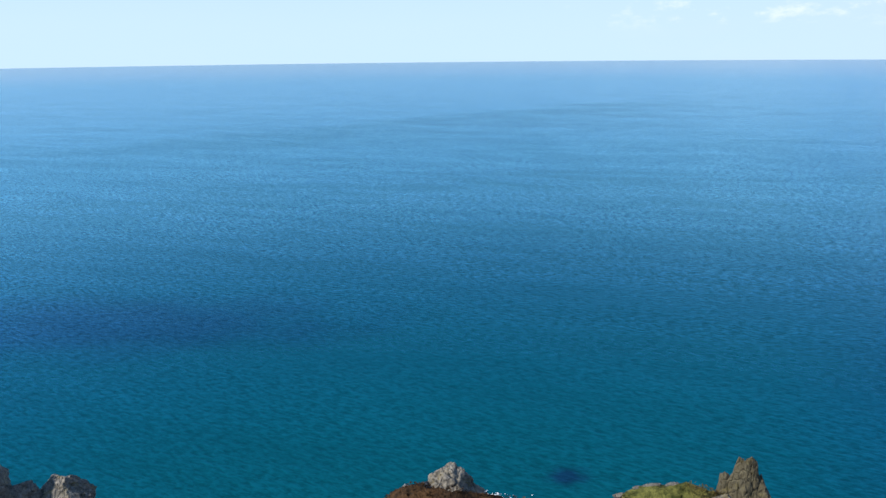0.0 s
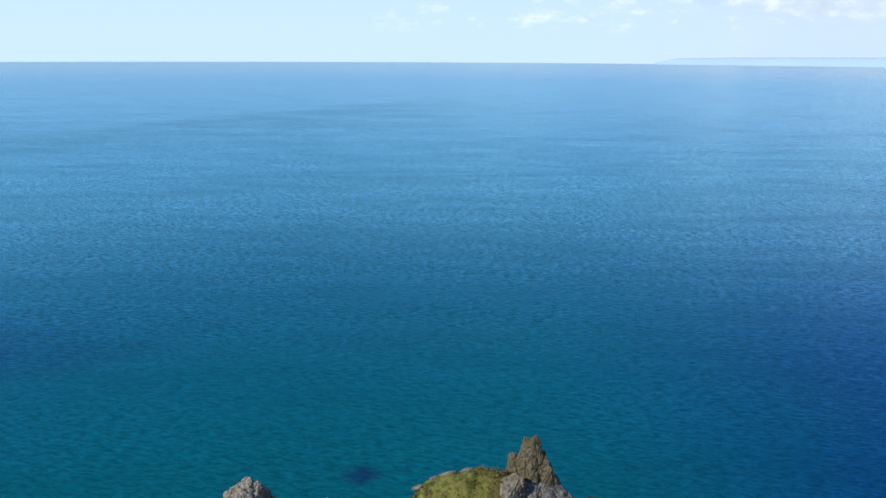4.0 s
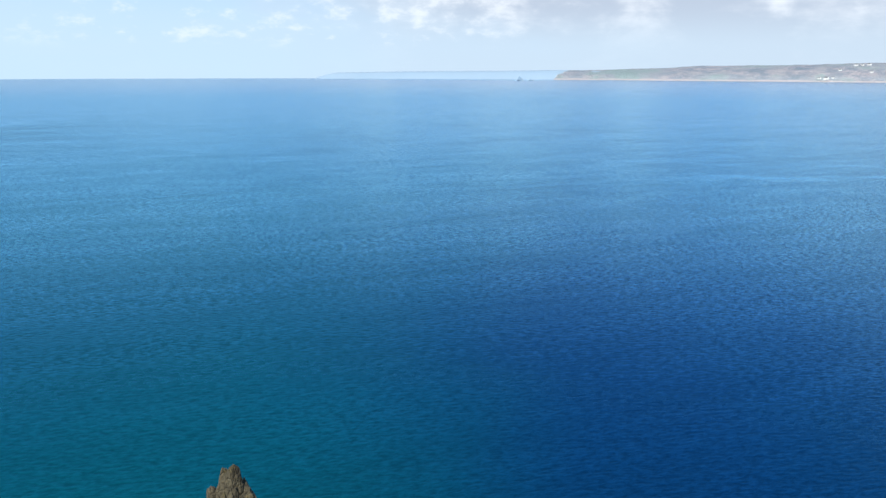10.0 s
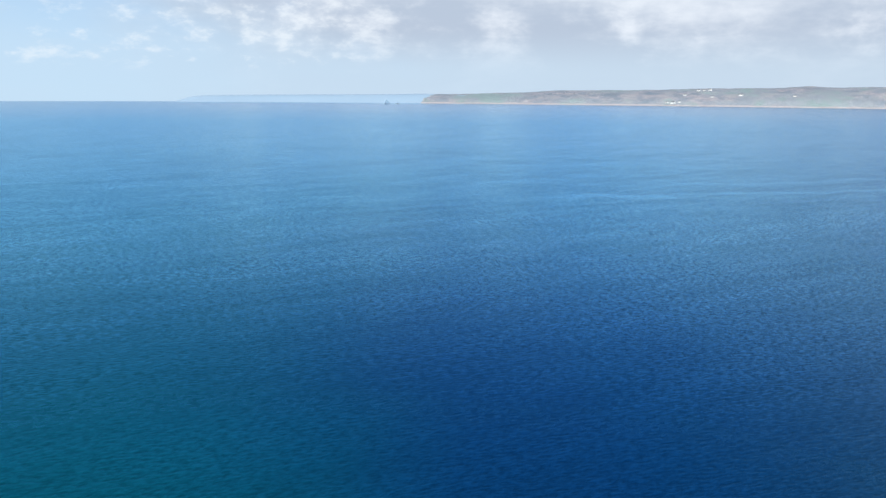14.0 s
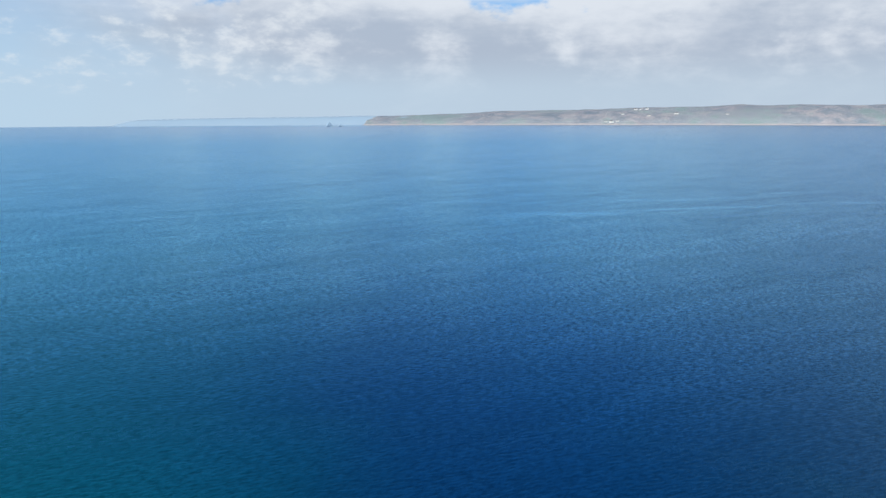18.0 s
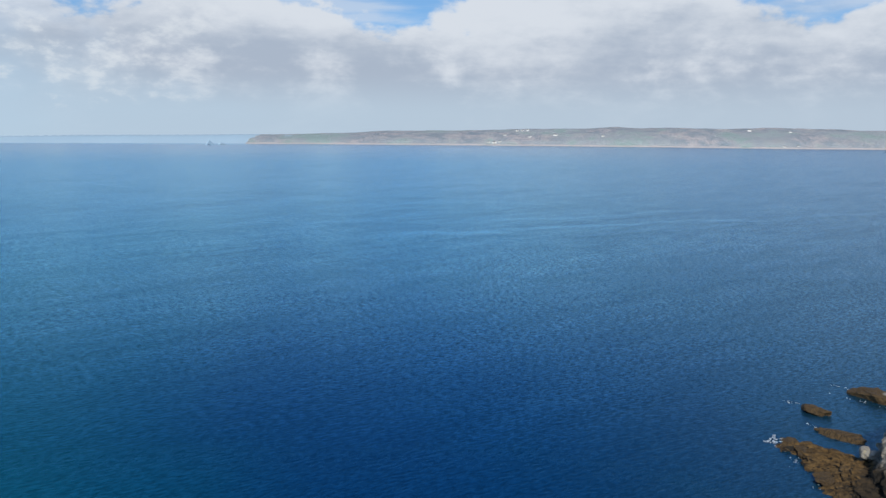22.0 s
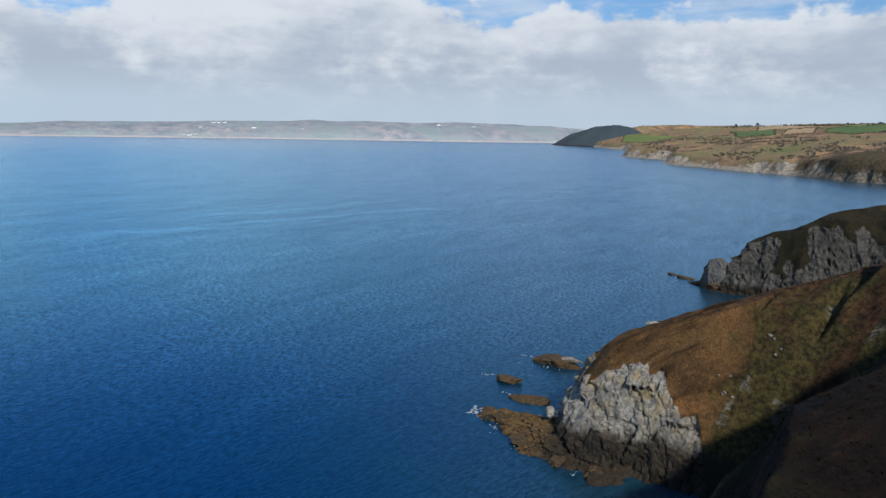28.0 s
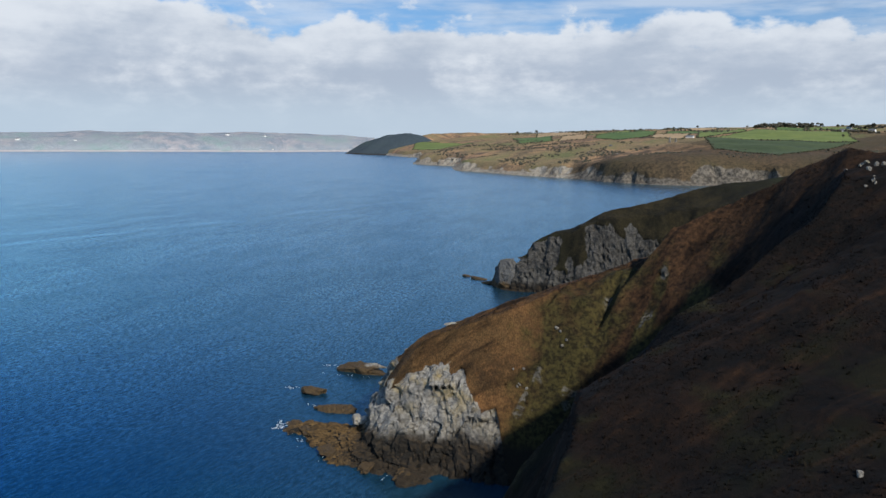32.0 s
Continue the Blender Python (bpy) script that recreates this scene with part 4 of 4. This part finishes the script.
# reefs and boulders under the pale cliff
WEED = make_rock("weedy_reef", rgb(0.1275, 0.0782, 0.0289), rgb(0.06375, 0.0391, 0.0153), rgb(0.017, 0.0119, 0.0068), rgb(0.153, 0.0935, 0.0306), 0.8)
GUANO = make_rock("whitened_rock", rgb(0.391, 0.3782, 0.3485), rgb(0.2125, 0.1997, 0.1785), rgb(0.085, 0.0765, 0.068), rgb(0.3825, 0.34, 0.221), 1.5)
REEF = "low brown weed-covered reef awash in the sea"
for at, size, seed, turn in (((262.5, -45.5, 0.2), (11.5, 4.6, 2.6), 61, 57), ((244.0, -26.5, 0.1), (7.6, 3.8, 1.5), 67, 57), ((226.0, -30.5, 0.2), (7.0, 3.8, 1.9), 71, 55),
                             ((216.0, -18.5, 0.0), (5.5, 2.8, 1.2), 73, 40), ((209.0, -21.5, 0.3), (5.0, 4.0, 1.7), 79, 10), ((175.5, -40.5, 0.2), (6.0, 3.6, 2.0), 83, -35),
                             ((183.0, -32.5, 0.2), (6.0, 3.4, 1.8), 87, -30), ((196.0, -25.5, 0.2), (6.5, 3.6, 1.6), 91, -20)):
    rock("reef", at, size, seed, WEED, REEF, turn, "reef", "reefs off the point", subdivisions=5, rough=0.5, least=0.5)
rock("whitened_crown", (259.5, -49.0, 2.2), (4.6, 1.4, 0.9), 95, GUANO, "white-stained crown of a low reef", 57, "rock", subdivisions=4)
rock("boulder", (201.5, -33.2, 5.2), (2.0, 1.7, 1.4), 97, GUANO, "pale boulder on the wave-cut shelf", 20, "boulder")
for k in range(7):
    x, y = 199 + 5 * random.random(), -41 + 8 * random.random()
    size = 0.6 + 0.9 * random.random()
    rock("boulder", (x, y, ground(x, y) + size * 0.15), (size * 1.4, size, size * 0.8), 100 + k, GUANO if k % 2 else ROCK, "grey-white boulder at the foot of the cliff", 360 * random.random(), "boulder",
         "boulders at the cliff foot", subdivisions=4, square=0.6, least=0.55)
rock("outcrop", (210.5, -62.0, ground(210.5, -62.0) + 0.4), (2.6, 1.0, 0.7), 115, GUANO, "white-topped rock on the far edge of the spur", 60, "rock")
# outcrops on the slopes
OUT = "pale rock outcrop among bracken and heather"
for az, dist, count, spread, big in ((111.8, 190, 6, 2.2, 0.5), (114.4, 196, 4, 2.5, 0.7), (116.9, 184, 4, 2.5, 0.8), (121.0, 150, 3, 2.5, 0.7), (133.4, 184, 9, 3.4, 0.75), (133.7, 176, 4, 2.8, 0.6),
                                     (127.5, 178, 2, 3.0, 0.7), (134.6, 86, 2, 1.0, 0.6)):
    for k in range(count):
        x = dist * math.sin(radians(az)) + random.uniform(-spread, spread)
        y = dist * math.cos(radians(az)) + random.uniform(-spread, spread)
        size = big * random.uniform(0.5, 1.0)
        rock("outcrop", (x, y, ground(x, y) + 0.2 * size), (size, size * 0.8, size * 0.9), 120 + k + int(az * 7) % 90, ROCK, OUT, 360 * random.random(), "rock", "outcrops on the slope", subdivisions=3)

# the knob and skerries off the second headland
rock("rock_islet", (399, -150.5, 5.0), (8.6, 8.0, 12.5), 141, SLATE_AND_SHADE, "rounded grey rock stack off the second headland", 0, "rock", subdivisions=5, rough=0.34, least=0.72, square=0.0, taper=0.25)
for at, size, seed in (((425, -143, 0.1), (6, 3, 1.4), 143), ((436, -139, 0.0), (4, 2, 0.9), 147), ((410, -147, 0.2), (7, 4, 1.8), 149)):
    rock("reef", at, size, seed, WEED, "dark skerry awash beside the second headland", 30, "reef", "skerries", subdivisions=4)
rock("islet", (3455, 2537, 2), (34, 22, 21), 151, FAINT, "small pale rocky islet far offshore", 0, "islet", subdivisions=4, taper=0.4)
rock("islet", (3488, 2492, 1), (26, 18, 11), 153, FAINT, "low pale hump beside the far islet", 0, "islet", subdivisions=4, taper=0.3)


# ---- surf ----
def make_foam():
    mat, n, s = material("sea_foam")
    pos = n.node("ShaderNodeNewGeometry", 0)
    n.feed(s.inputs["Base Color"], n.mix(n.noise(pos, 2.0, 4.0), rgb(0.62, 0.70, 0.74), rgb(0.86, 0.88, 0.88)))
    s.inputs["Roughness"].default_value = 0.8
    return mat


FOAM = make_foam()


def surf(name, spots, label):
    """Ragged flecks of foam lying on the water. spots: x, y, spread along, spread across, turn, count, size."""
    v, f = [], []
    for x, y, along, across, turn, count, size in spots:
        c, s_ = math.cos(radians(turn)), math.sin(radians(turn))
        for _ in range(int(count * 0.8)):
            a, b = random.gauss(0, along * 0.8), random.gauss(0, across)
            r = 0.7 * size * random.uniform(0.25, 1.0) ** 1.5
            cx, cy, k, lean = x + a * c - b * s_, y + a * s_ + b * c, len(v), random.uniform(0, 6.28)
            for j in range(7):
                t = j * 0.8976
                q = r * random.uniform(0.45, 1.15)
                ex, ey = q * 1.6 * math.cos(t), q * 0.6 * math.sin(t)
                v.append((cx + ex * math.cos(lean) - ey * math.sin(lean), cy + ex * math.sin(lean) + ey * math.cos(lean), 0.05 + 0.02 * (len(f) % 9)))
            f.extend((k, k + j, k + j + 1) for j in range(1, 6))
    return tagged(new(name, raw_mesh(name, v, f, FOAM)), label, "surf", kind="stuff")


surf("surf", ((213.0, -15.5, 2.4, 0.8, 40, 70, 0.55), (217.5, -14.8, 1.8, 0.7, 20, 45, 0.5), (249.5, -20.5, 1.6, 0.5, 60, 25, 0.4), (204.0, -18.5, 2.2, 0.5, -20, 22, 0.35), (232.0, -24.0, 2.0, 0.4, 40, 14, 0.35),
              (191.0, -22.5, 3.0, 0.4, -25, 16, 0.3), (271.5, -36.0, 2.0, 0.6, 60, 30, 0.45), (259.0, -39.5, 4.0, 0.4, 57, 20, 0.35), (175.0, -35.0, 3.0, 0.4, -35, 12, 0.3),
              (430.0, -139.5, 5.0, 0.5, 20, 20, 0.4)), "white foam breaking over the reefs")
surf("surf", ((26.5, 125.5, 2.2, 1.2, -12, 420, 0.62), (32.0, 124.5, 2.5, 0.8, -12, 30, 0.4)), "white foam at the foot of the cliff")


# ---- bracken, heather and gorse ----
def tufts(name, count, box, seed, lo, hi, label):
    rng = np.random.RandomState(seed)
    x, y = rng.uniform(box[0], box[1], count), rng.uniform(box[2], box[3], count)
    z, bare = near_height(x, y)
    p = np.stack([x, y, z], 1)
    ok = (bare < 0.25) & (z > 6) & (fbm(p * 0.12, 3, seed) > -0.15)
    x, y, z = x[ok], y[ok], z[ok]
    m = len(x)
    size = lo + (hi - lo) * rng.uniform(0, 1, m) ** 2.2
    blades = 5
    turn = rng.uniform(0, 6.28, (m, blades))
    out = size[:, None] * rng.uniform(0.2, 0.9, (m, blades))
    wide = size[:, None] * rng.uniform(0.18, 0.40, (m, blades))
    tall = size[:, None] * rng.uniform(0.5, 1.1, (m, blades))
    cx, cy = x[:, None] + 0.5 * out * np.cos(turn), y[:, None] + 0.5 * out * np.sin(turn)
    base = (z - 0.2 * size)[:, None] + 0 * turn
    left = np.stack([cx - wide * np.sin(turn), cy + wide * np.cos(turn), base], 2)
    right = np.stack([cx + wide * np.sin(turn), cy - wide * np.cos(turn), base], 2)
    tip = np.stack([cx + out * np.cos(turn), cy + out * np.sin(turn), base + tall], 2)
    v = np.stack([left, right, tip], 2).reshape(-1, 3)
    f = np.arange(len(v)).reshape(-1, 3)
    return tagged(new(name, raw_mesh(name, v, f, HEATH, shade=False)), label, "heather", kind="stuff")


tufts("heather", 80000, (40, 225, -160, -40), 5, 0.12, 0.34, "dead bracken and heather tufts on the slope")
tufts("gorse", 900, (50, 200, -155, -45), 6, 0.4, 0.8, "dark gorse bushes scattered over the slope")
tufts("heather", 34000, (-30, 42, 40, 58), 7, 0.06, 0.18, "heather and turf tufts along the cliff edge")


# ---- fields, hedges, trees and houses round the bay ----
def plain(name, low, high, size, rough=0.95):
    mat, n, s = material(name)
    pos = n.node("ShaderNodeNewGeometry", 0)
    both = n.math("ADD", n.math("MULTIPLY", n.noise(pos, size, 5.0, 0.6), 0.6), n.math("MULTIPLY", n.noise(pos, size * 6, 4.0, 0.6), 0.4))
    n.feed(s.inputs["Base Color"], n.mix(n.ramp(both, 0.35, 0.65), low, high))
    s.inputs["Roughness"].default_value = rough
    return mat


PASTURE = plain("pasture", rgb(0.105, 0.150, 0.028), rgb(0.170, 0.205, 0.046), 0.012)
LUSH = plain("lush_grass", rgb(0.058, 0.112, 0.022), rgb(0.100, 0.155, 0.036), 0.012)
DEEP = plain("deep_green_grass", rgb(0.032, 0.052, 0.016), rgb(0.062, 0.085, 0.026), 0.012)
STUBBLE = plain("stubble", rgb(0.33, 0.22, 0.115), rgb(0.44, 0.31, 0.17), 0.02)
HEDGE = plain("hedge_leaves", rgb(0.030, 0.034, 0.018), rgb(0.060, 0.062, 0.032), 0.2)
LEAVES = plain("winter_crowns", rgb(0.030, 0.030, 0.020), rgb(0.075, 0.068, 0.045), 0.3)
BARK = plain("bark", rgb(0.07, 0.055, 0.04), rgb(0.12, 0.10, 0.08), 2.0)
WHITEWASH = plain("whitewash", rgb(0.70, 0.69, 0.66), rgb(0.82, 0.81, 0.79), 0.5)
ROOF_SLATE = plain("roof_slate", rgb(0.10, 0.105, 0.115), rgb(0.17, 0.175, 0.185), 0.6)
PANE = plain("dark_pane", rgb(0.02, 0.025, 0.03), rgb(0.03, 0.035, 0.04), 1.0, 0.15)
STONE = plain("field_stone", rgb(0.10, 0.095, 0.085), rgb(0.22, 0.20, 0.175), 0.6)


def on_bay(x, y):
    return float(bay_height(np.array([float(x)]), np.array([float(y)]))[0])


def on_far(x, y):
    return float(far_height(np.array([float(x)]), np.array([float(y)]))[0])


def field(corners, mat, label, cells_=16, lift=1.3):
    a, b, c, d = (np.array(q, float) for q in corners)
    u, w = (q.ravel()[:, None] for q in np.meshgrid(np.linspace(0, 1, cells_), np.linspace(0, 1, cells_), indexing="ij"))
    xy = (1 - u) * (1 - w) * a + u * (1 - w) * b + u * w * c + (1 - u) * w * d
    z = bay_height(xy[:, 0], xy[:, 1]) + lift
    return part("field", raw_mesh("field", np.column_stack([xy, z]), grid_faces(cells_, cells_), mat), bay, label)


FIELDS = (
    (((3460, -850), (3124, -880), (3330, -1090), (3800, -950)), PASTURE, "green pasture"),
    (((2395, -935), (2275, -1000), (3180, -1390), (3390, -1300)), LUSH, "green pasture"),
    (((2250, -1010), (2245, -1100), (2843, -1410), (2751, -1270)), STUBBLE, "tan stubble field"),
    (((2225, -1115), (1850, -1080), (2215, -1325), (2510, -1325)), LUSH, "green pasture"),
    (((1835, -1080), (1640, -1045), (1785, -1165), (2120, -1285)), STUBBLE, "tan stubble field"),
    # the deep green here puts the field's shade into its colour
    (((1390, -965), (1225, -985), (1345, -1262), (1565, -1060)), DEEP, "clifftop pasture coloured dark for shade"),
    (((1580, -1070), (1352, -1278), (1565, -1445), (1770, -1345)), PASTURE, "green pasture"),
    (((1800, -1200), (1650, -1095), (1770, -1320), (2080, -1460)), PASTURE, "green pasture"),
    (((2180, -1420), (2140, -1490), (2480, -1740), (2540, -1620)), STUBBLE, "tan stubble field"),
    (((2560, -1450), (2240, -1400), (2560, -1590), (2900, -1640)), STUBBLE, "tan stubble field"),
)
for corners, mat, label in FIELDS:
    field(corners, mat, label)
# the patchwork farther back on the plateau
rng = np.random.RandomState(58)
BACK_FIELDS = []
for near_side, far_side in ((1750, 2150), (2180, 2620), (2660, 3200), (3240, 3900)):
    turn = 104.0 + rng.uniform(0, 2)
    while turn < 131:
        wide = rng.uniform(1.6, 4.2)
        kind = rng.choice(5)
        spot = [(r * math.sin(radians(q)), r * math.cos(radians(q))) for r, q in ((near_side + rng.uniform(0, 60), turn), (near_side + rng.uniform(0, 60), turn + wide),
                                                                                (far_side - rng.uniform(0, 60), turn + wide + 0.3), (far_side - rng.uniform(0, 60), turn + 0.2))]
        turn += wide + 0.25
        if kind < 4 and min(bay_height(np.array([q[0] for q in spot]), np.array([q[1] for q in spot]))) > 82:
            BACK_FIELDS.append(spot)
            field(spot, (PASTURE, LUSH, STUBBLE, DEEP)[kind], ("green pasture", "green pasture", "tan stubble field", "dark green pasture")[kind], 12, 0.7)


def blobs(name, spots, mat, label, category, seed=0, height=bay_height):
    """Many small leafy clumps in one mesh. spots: x, y, radius, height above ground."""
    bm = bmesh.new()
    bmesh.ops.create_icosphere(bm, subdivisions=1, radius=1)
    base = np.array([q.co[:] for q in bm.verts])
    face = np.array([[q.index for q in g.verts] for g in bm.faces])
    bm.free()
    rng = np.random.RandomState(seed)
    v, f = [], []
    level = height(np.array([q[0] for q in spots]), np.array([q[1] for q in spots]))
    for (x, y, r, lift), z in zip(spots, level):
        k = len(v) * len(base)
        v.append(base * (1 + rng.uniform(-0.35, 0.35, (len(base), 1))) * np.array((r, r, r * 0.85)) + np.array((x, y, z + lift)))
        f.append(face + k)
    return tagged(new(name, raw_mesh(name, np.concatenate(v), np.concatenate(f), mat, shade=False)), label, category, kind="stuff")


spots = []
for corners in [q[0] for q in FIELDS] + BACK_FIELDS:
    for a, b in zip(corners, tuple(corners[1:]) + tuple(corners[:1])):
        steps = max(3, int(math.dist(a, b) / 7))
        spots += [(a[0] + (b[0] - a[0]) * k / steps + random.gauss(0, 1.5), a[1] + (b[1] - a[1]) * k / steps + random.gauss(0, 1.5), random.uniform(1.4, 3.0), 0.8) for k in range(steps) if random.random() < 0.85]
blobs("hedge", spots, HEDGE, "dark hedges between the fields", "hedge", 3)
# woods and thickets along the skyline
spots = []
for x0, y0, x1, y1, count, tall in ((1822, -1392, 1745, -1500, 260, 13), (3980, -1500, 3100, -1820, 150, 10), (3300, -1560, 2600, -1700, 110, 9), (4250, -1150, 4150, -1700, 120, 11), (1690, -1560, 1560, -1640, 90, 11),
                                    (1640, -1440, 1500, -1480, 60, 6), (2240, -1390, 2000, -1440, 30, 6), (1250, -1130, 1190, -1180, 25, 4)):
    for k in range(count):
        t = random.random()
        spots.append((x0 + (x1 - x0) * t + random.gauss(0, 10), y0 + (y1 - y0) * t + random.gauss(0, 10), random.uniform(2.2, 4.2), tall * random.uniform(0.15, 0.85)))
blobs("woodland", spots, LEAVES, "dark leafless woods along the hilltop", "wood", 4)

# scrub on the slopes round the bay
rng = np.random.RandomState(21)
xy = np.column_stack([rng.uniform(1230, 2500, 6000), rng.uniform(-1010, -660, 6000)])
level = bay_height(xy[:, 0], xy[:, 1])
xy = xy[(level > 16) & (fbm(np.column_stack([xy, 0 * level]) * 0.012, 3, 45) > 0.08)][:1300]
blobs("scrub", [(x, y, rng.uniform(1.2, 3.6), 0.3) for x, y in xy], LEAVES, "dark scrub and thorn on the bracken slopes", "scrub", 6)


def crown_mesh(seed):
    """A ragged crown of many small leaf clumps."""
    rng = np.random.RandomState(seed)
    v, f = [], []
    for _ in range(150):
        d = rng.normal(size=3)
        d /= np.linalg.norm(d)
        c = d * rng.uniform(0.45, 1.0) * np.array((4.0, 4.0, 3.0)) + np.array((0, 0, 8.0))
        for _ in range(4):
            k = len(v)
            v += [tuple(c + rng.normal(0, 0.75, 3)) for _ in range(3)]
            f.append((k, k + 1, k + 2))
    return raw_mesh("crown", v, f, LEAVES, shade=False)


def trunk_mesh():
    bm = bmesh.new()
    bmesh.ops.create_cone(bm, segments=7, radius1=0.45, radius2=0.2, depth=6.5, matrix=Matrix.Translation((0, 0, 2.9)))
    for a in (0.3, 2.2, 4.4):
        m = Matrix.Translation((0.9 * math.cos(a), 0.9 * math.sin(a), 6.6)) @ Matrix.Rotation(a, 4, "Z") @ Matrix.Rotation(0.6, 4, "Y")
        bmesh.ops.create_cone(bm, segments=5, radius1=0.18, radius2=0.06, depth=3.4, matrix=m)
    me = bpy.data.meshes.new("trunk")
    bm.to_mesh(me)
    bm.free()
    me.materials.append(BARK)
    return me


def tree_thing(seed):
    thing = new("tree")
    tagged(thing, "wind-bent leafless tree on the hilltop", "tree", "trees on the hilltop")
    part("trunk", trunk_mesh(), thing)
    part("crown", crown_mesh(seed), thing)
    return thing


first = None
for k, (x, y, size) in enumerate(((1700, -1490, 1.1), (1668, -1512, 0.9), (1640, -1530, 1.3), (1620, -1560, 0.8), (1598, -1555, 1.2), (1570, -1580, 1.0), (1545, -1570, 0.9), (1520, -1590, 1.2), (1500, -1560, 0.8),
                                  (3350, -1640, 1.3), (3200, -1700, 1.2), (2950, -1690, 1.3), (2750, -1720, 1.1), (2600, -1650, 1.0), (3600, -1500, 1.5), (3800, -1480, 1.5), (2350, -1560, 1.0), (1450, -1330, 0.7))):
    m = pose(x, y, on_bay(x, y) - 0.2, 0, 0, 77 * k) @ Matrix.Diagonal((size, size, size, 1))
    if first is None:
        first = tree_thing(9)
        first.matrix_world = m
    else:
        copy = copy_thing(first, pose(x, y, on_bay(x, y) - 0.2, 0, 0, 77 * k))
        copy.scale = (size, size, size)


def box(x0, x1, y0, y1, z0, z1, mat, name):
    v = [(x, y, z) for x in (x0, x1) for y in (y0, y1) for z in (z0, z1)]
    f = ((0, 1, 3, 2), (4, 6, 7, 5), (0, 4, 5, 1), (2, 3, 7, 6), (0, 2, 6, 4), (1, 5, 7, 3))
    return raw_mesh(name, v, f, mat, shade=False)


def house(x, y, z, turn, length, depth, eaves, label, wall=None):
    thing = new("house")
    thing.matrix_world = pose(x, y, z - 0.6, 0, 0, turn)
    tagged(thing, label, "house")
    a, b, ridge_z = length / 2, depth / 2, eaves + depth * 0.42
    v = [(-a, -b, 0), (a, -b, 0), (a, b, 0), (-a, b, 0), (-a, -b, eaves), (a, -b, eaves), (a, b, eaves), (-a, b, eaves), (-a, 0, ridge_z - 0.1), (a, 0, ridge_z - 0.1)]
    me = bpy.data.meshes.new("wall")
    me.from_pydata(v, [], [(0, 1, 5, 4), (2, 3, 7, 6), (1, 2, 6, 9, 5), (3, 0, 4, 8, 7)])
    me.materials.append(wall or WHITEWASH)
    walls = part("wall", me, thing)
    o = 0.35
    r = [(-a - o, -b - o, eaves - 0.2), (a + o, -b - o, eaves - 0.2), (a + o, 0, ridge_z), (-a - o, 0, ridge_z), (a + o, b + o, eaves - 0.2), (-a - o, b + o, eaves - 0.2)]
    r += [(p[0], p[1], p[2] + 0.25) for p in r]
    roof = raw_mesh("roof", r, ((0, 3, 2, 1), (3, 5, 4, 2), (6, 7, 8, 9), (9, 8, 10, 11), (0, 1, 7, 6), (5, 11, 10, 4)), ROOF_SLATE, shade=False)
    roof = part("roof", roof, thing)
    part("chimney", box(a * 0.55, a * 0.55 + 0.9, -0.45, 0.45, ridge_z - 0.6, ridge_z + 1.3, STONE, "chimney"), roof)
    for k in range(max(2, int(length / 3.5))):
        cx = -a + (k + 0.5) * length / max(2, int(length / 3.5))
        for side in (-1, 1):
            name = "door" if k == 1 and side < 0 else "window"
            z0, z1 = (0.6, 2.7) if name == "door" else (eaves * 0.42, eaves * 0.42 + 1.3)
            y0, y1 = sorted((side * (b - 0.05), side * (b + 0.05)))
            part(name, box(cx - 0.55, cx + 0.55, y0, y1, z0, z1, PANE, name), walls)
    return thing


WHITE_HOUSE = "white rendered house with a slate roof on the far coast"
for x, y, turn, size in ((4322, 1268, 70, 22), (4318, 1300, 60, 14), (4338, 1240, 80, 14), (4525, 964, 80, 20), (4454, 1244, 75, 14), (4624, 1216, 75, 16), (4640, 1190, 75, 14), (4652, 1160, 60, 18), (4792, -286, 90, 14),
                         (4812, -76, 90, 18), (4512, -248, 95, 12), (4521, -312, 95, 10), (4470, 1100, 80, 14), (4560, 700, 85, 14)):
    house(x, y, on_far(x, y), turn, size, size * 0.6, size * 0.36, WHITE_HOUSE)
for x, y, turn, size in ((1608, -1471, 30, 13), (1594, -1486, 40, 11), (1541, -1496, 20, 15), (1560, -1510, 50, 10), (1650, -1530, 35, 12)):
    house(x, y, on_bay(x, y), turn, size, size * 0.6, size * 0.36, "white cottage with a slate roof among trees")
house(1682, -1097, on_bay(1682, -1097), 35, 18, 8, 3.0, "long low pale barn in a field")
house(1705, -900, on_bay(1705, -900), 20, 7, 5, 2.4, "small pale hut on the cliff slope", STONE)


def ruin(x, y, tall):
    bm = bmesh.new()
    bmesh.ops.create_cone(bm, segments=6, radius1=3.2, radius2=2.2, depth=tall, matrix=Matrix.Translation((0, 0, tall / 2 - 1)))
    bmesh.ops.subdivide_edges(bm, edges=list(bm.edges), cuts=3, use_grid_fill=True)
    for q in bm.verts:
        q.co += 0.6 * noise.noise_vector(q.co * 0.5)
    me = bpy.data.meshes.new("ruin")
    bm.to_mesh(me)
    bm.free()
    me.materials.append(STONE)
    ob = new("rock_pillar", me)
    ob.matrix_world = pose(x, y, on_bay(x, y))
    return tagged(ob, "dark standing rock pillar on the cliff top", "rock", "pillars on the cliff top")


ruin(1600, -992, 13)
ruin(1590, -1001, 10)
for k in range(14):
    x, y = random.uniform(1420, 1700), random.uniform(-900, -800)
    size = random.uniform(0.9, 2.2)
    rock("outcrop", (x, y, on_bay(x, y) + 0.3), (size * 1.3, size, size * 0.8), 300 + k, ROCK, "pale rock on the bracken slope above the bay", 50 * k, "rock", "rocks above the bay", subdivisions=3)
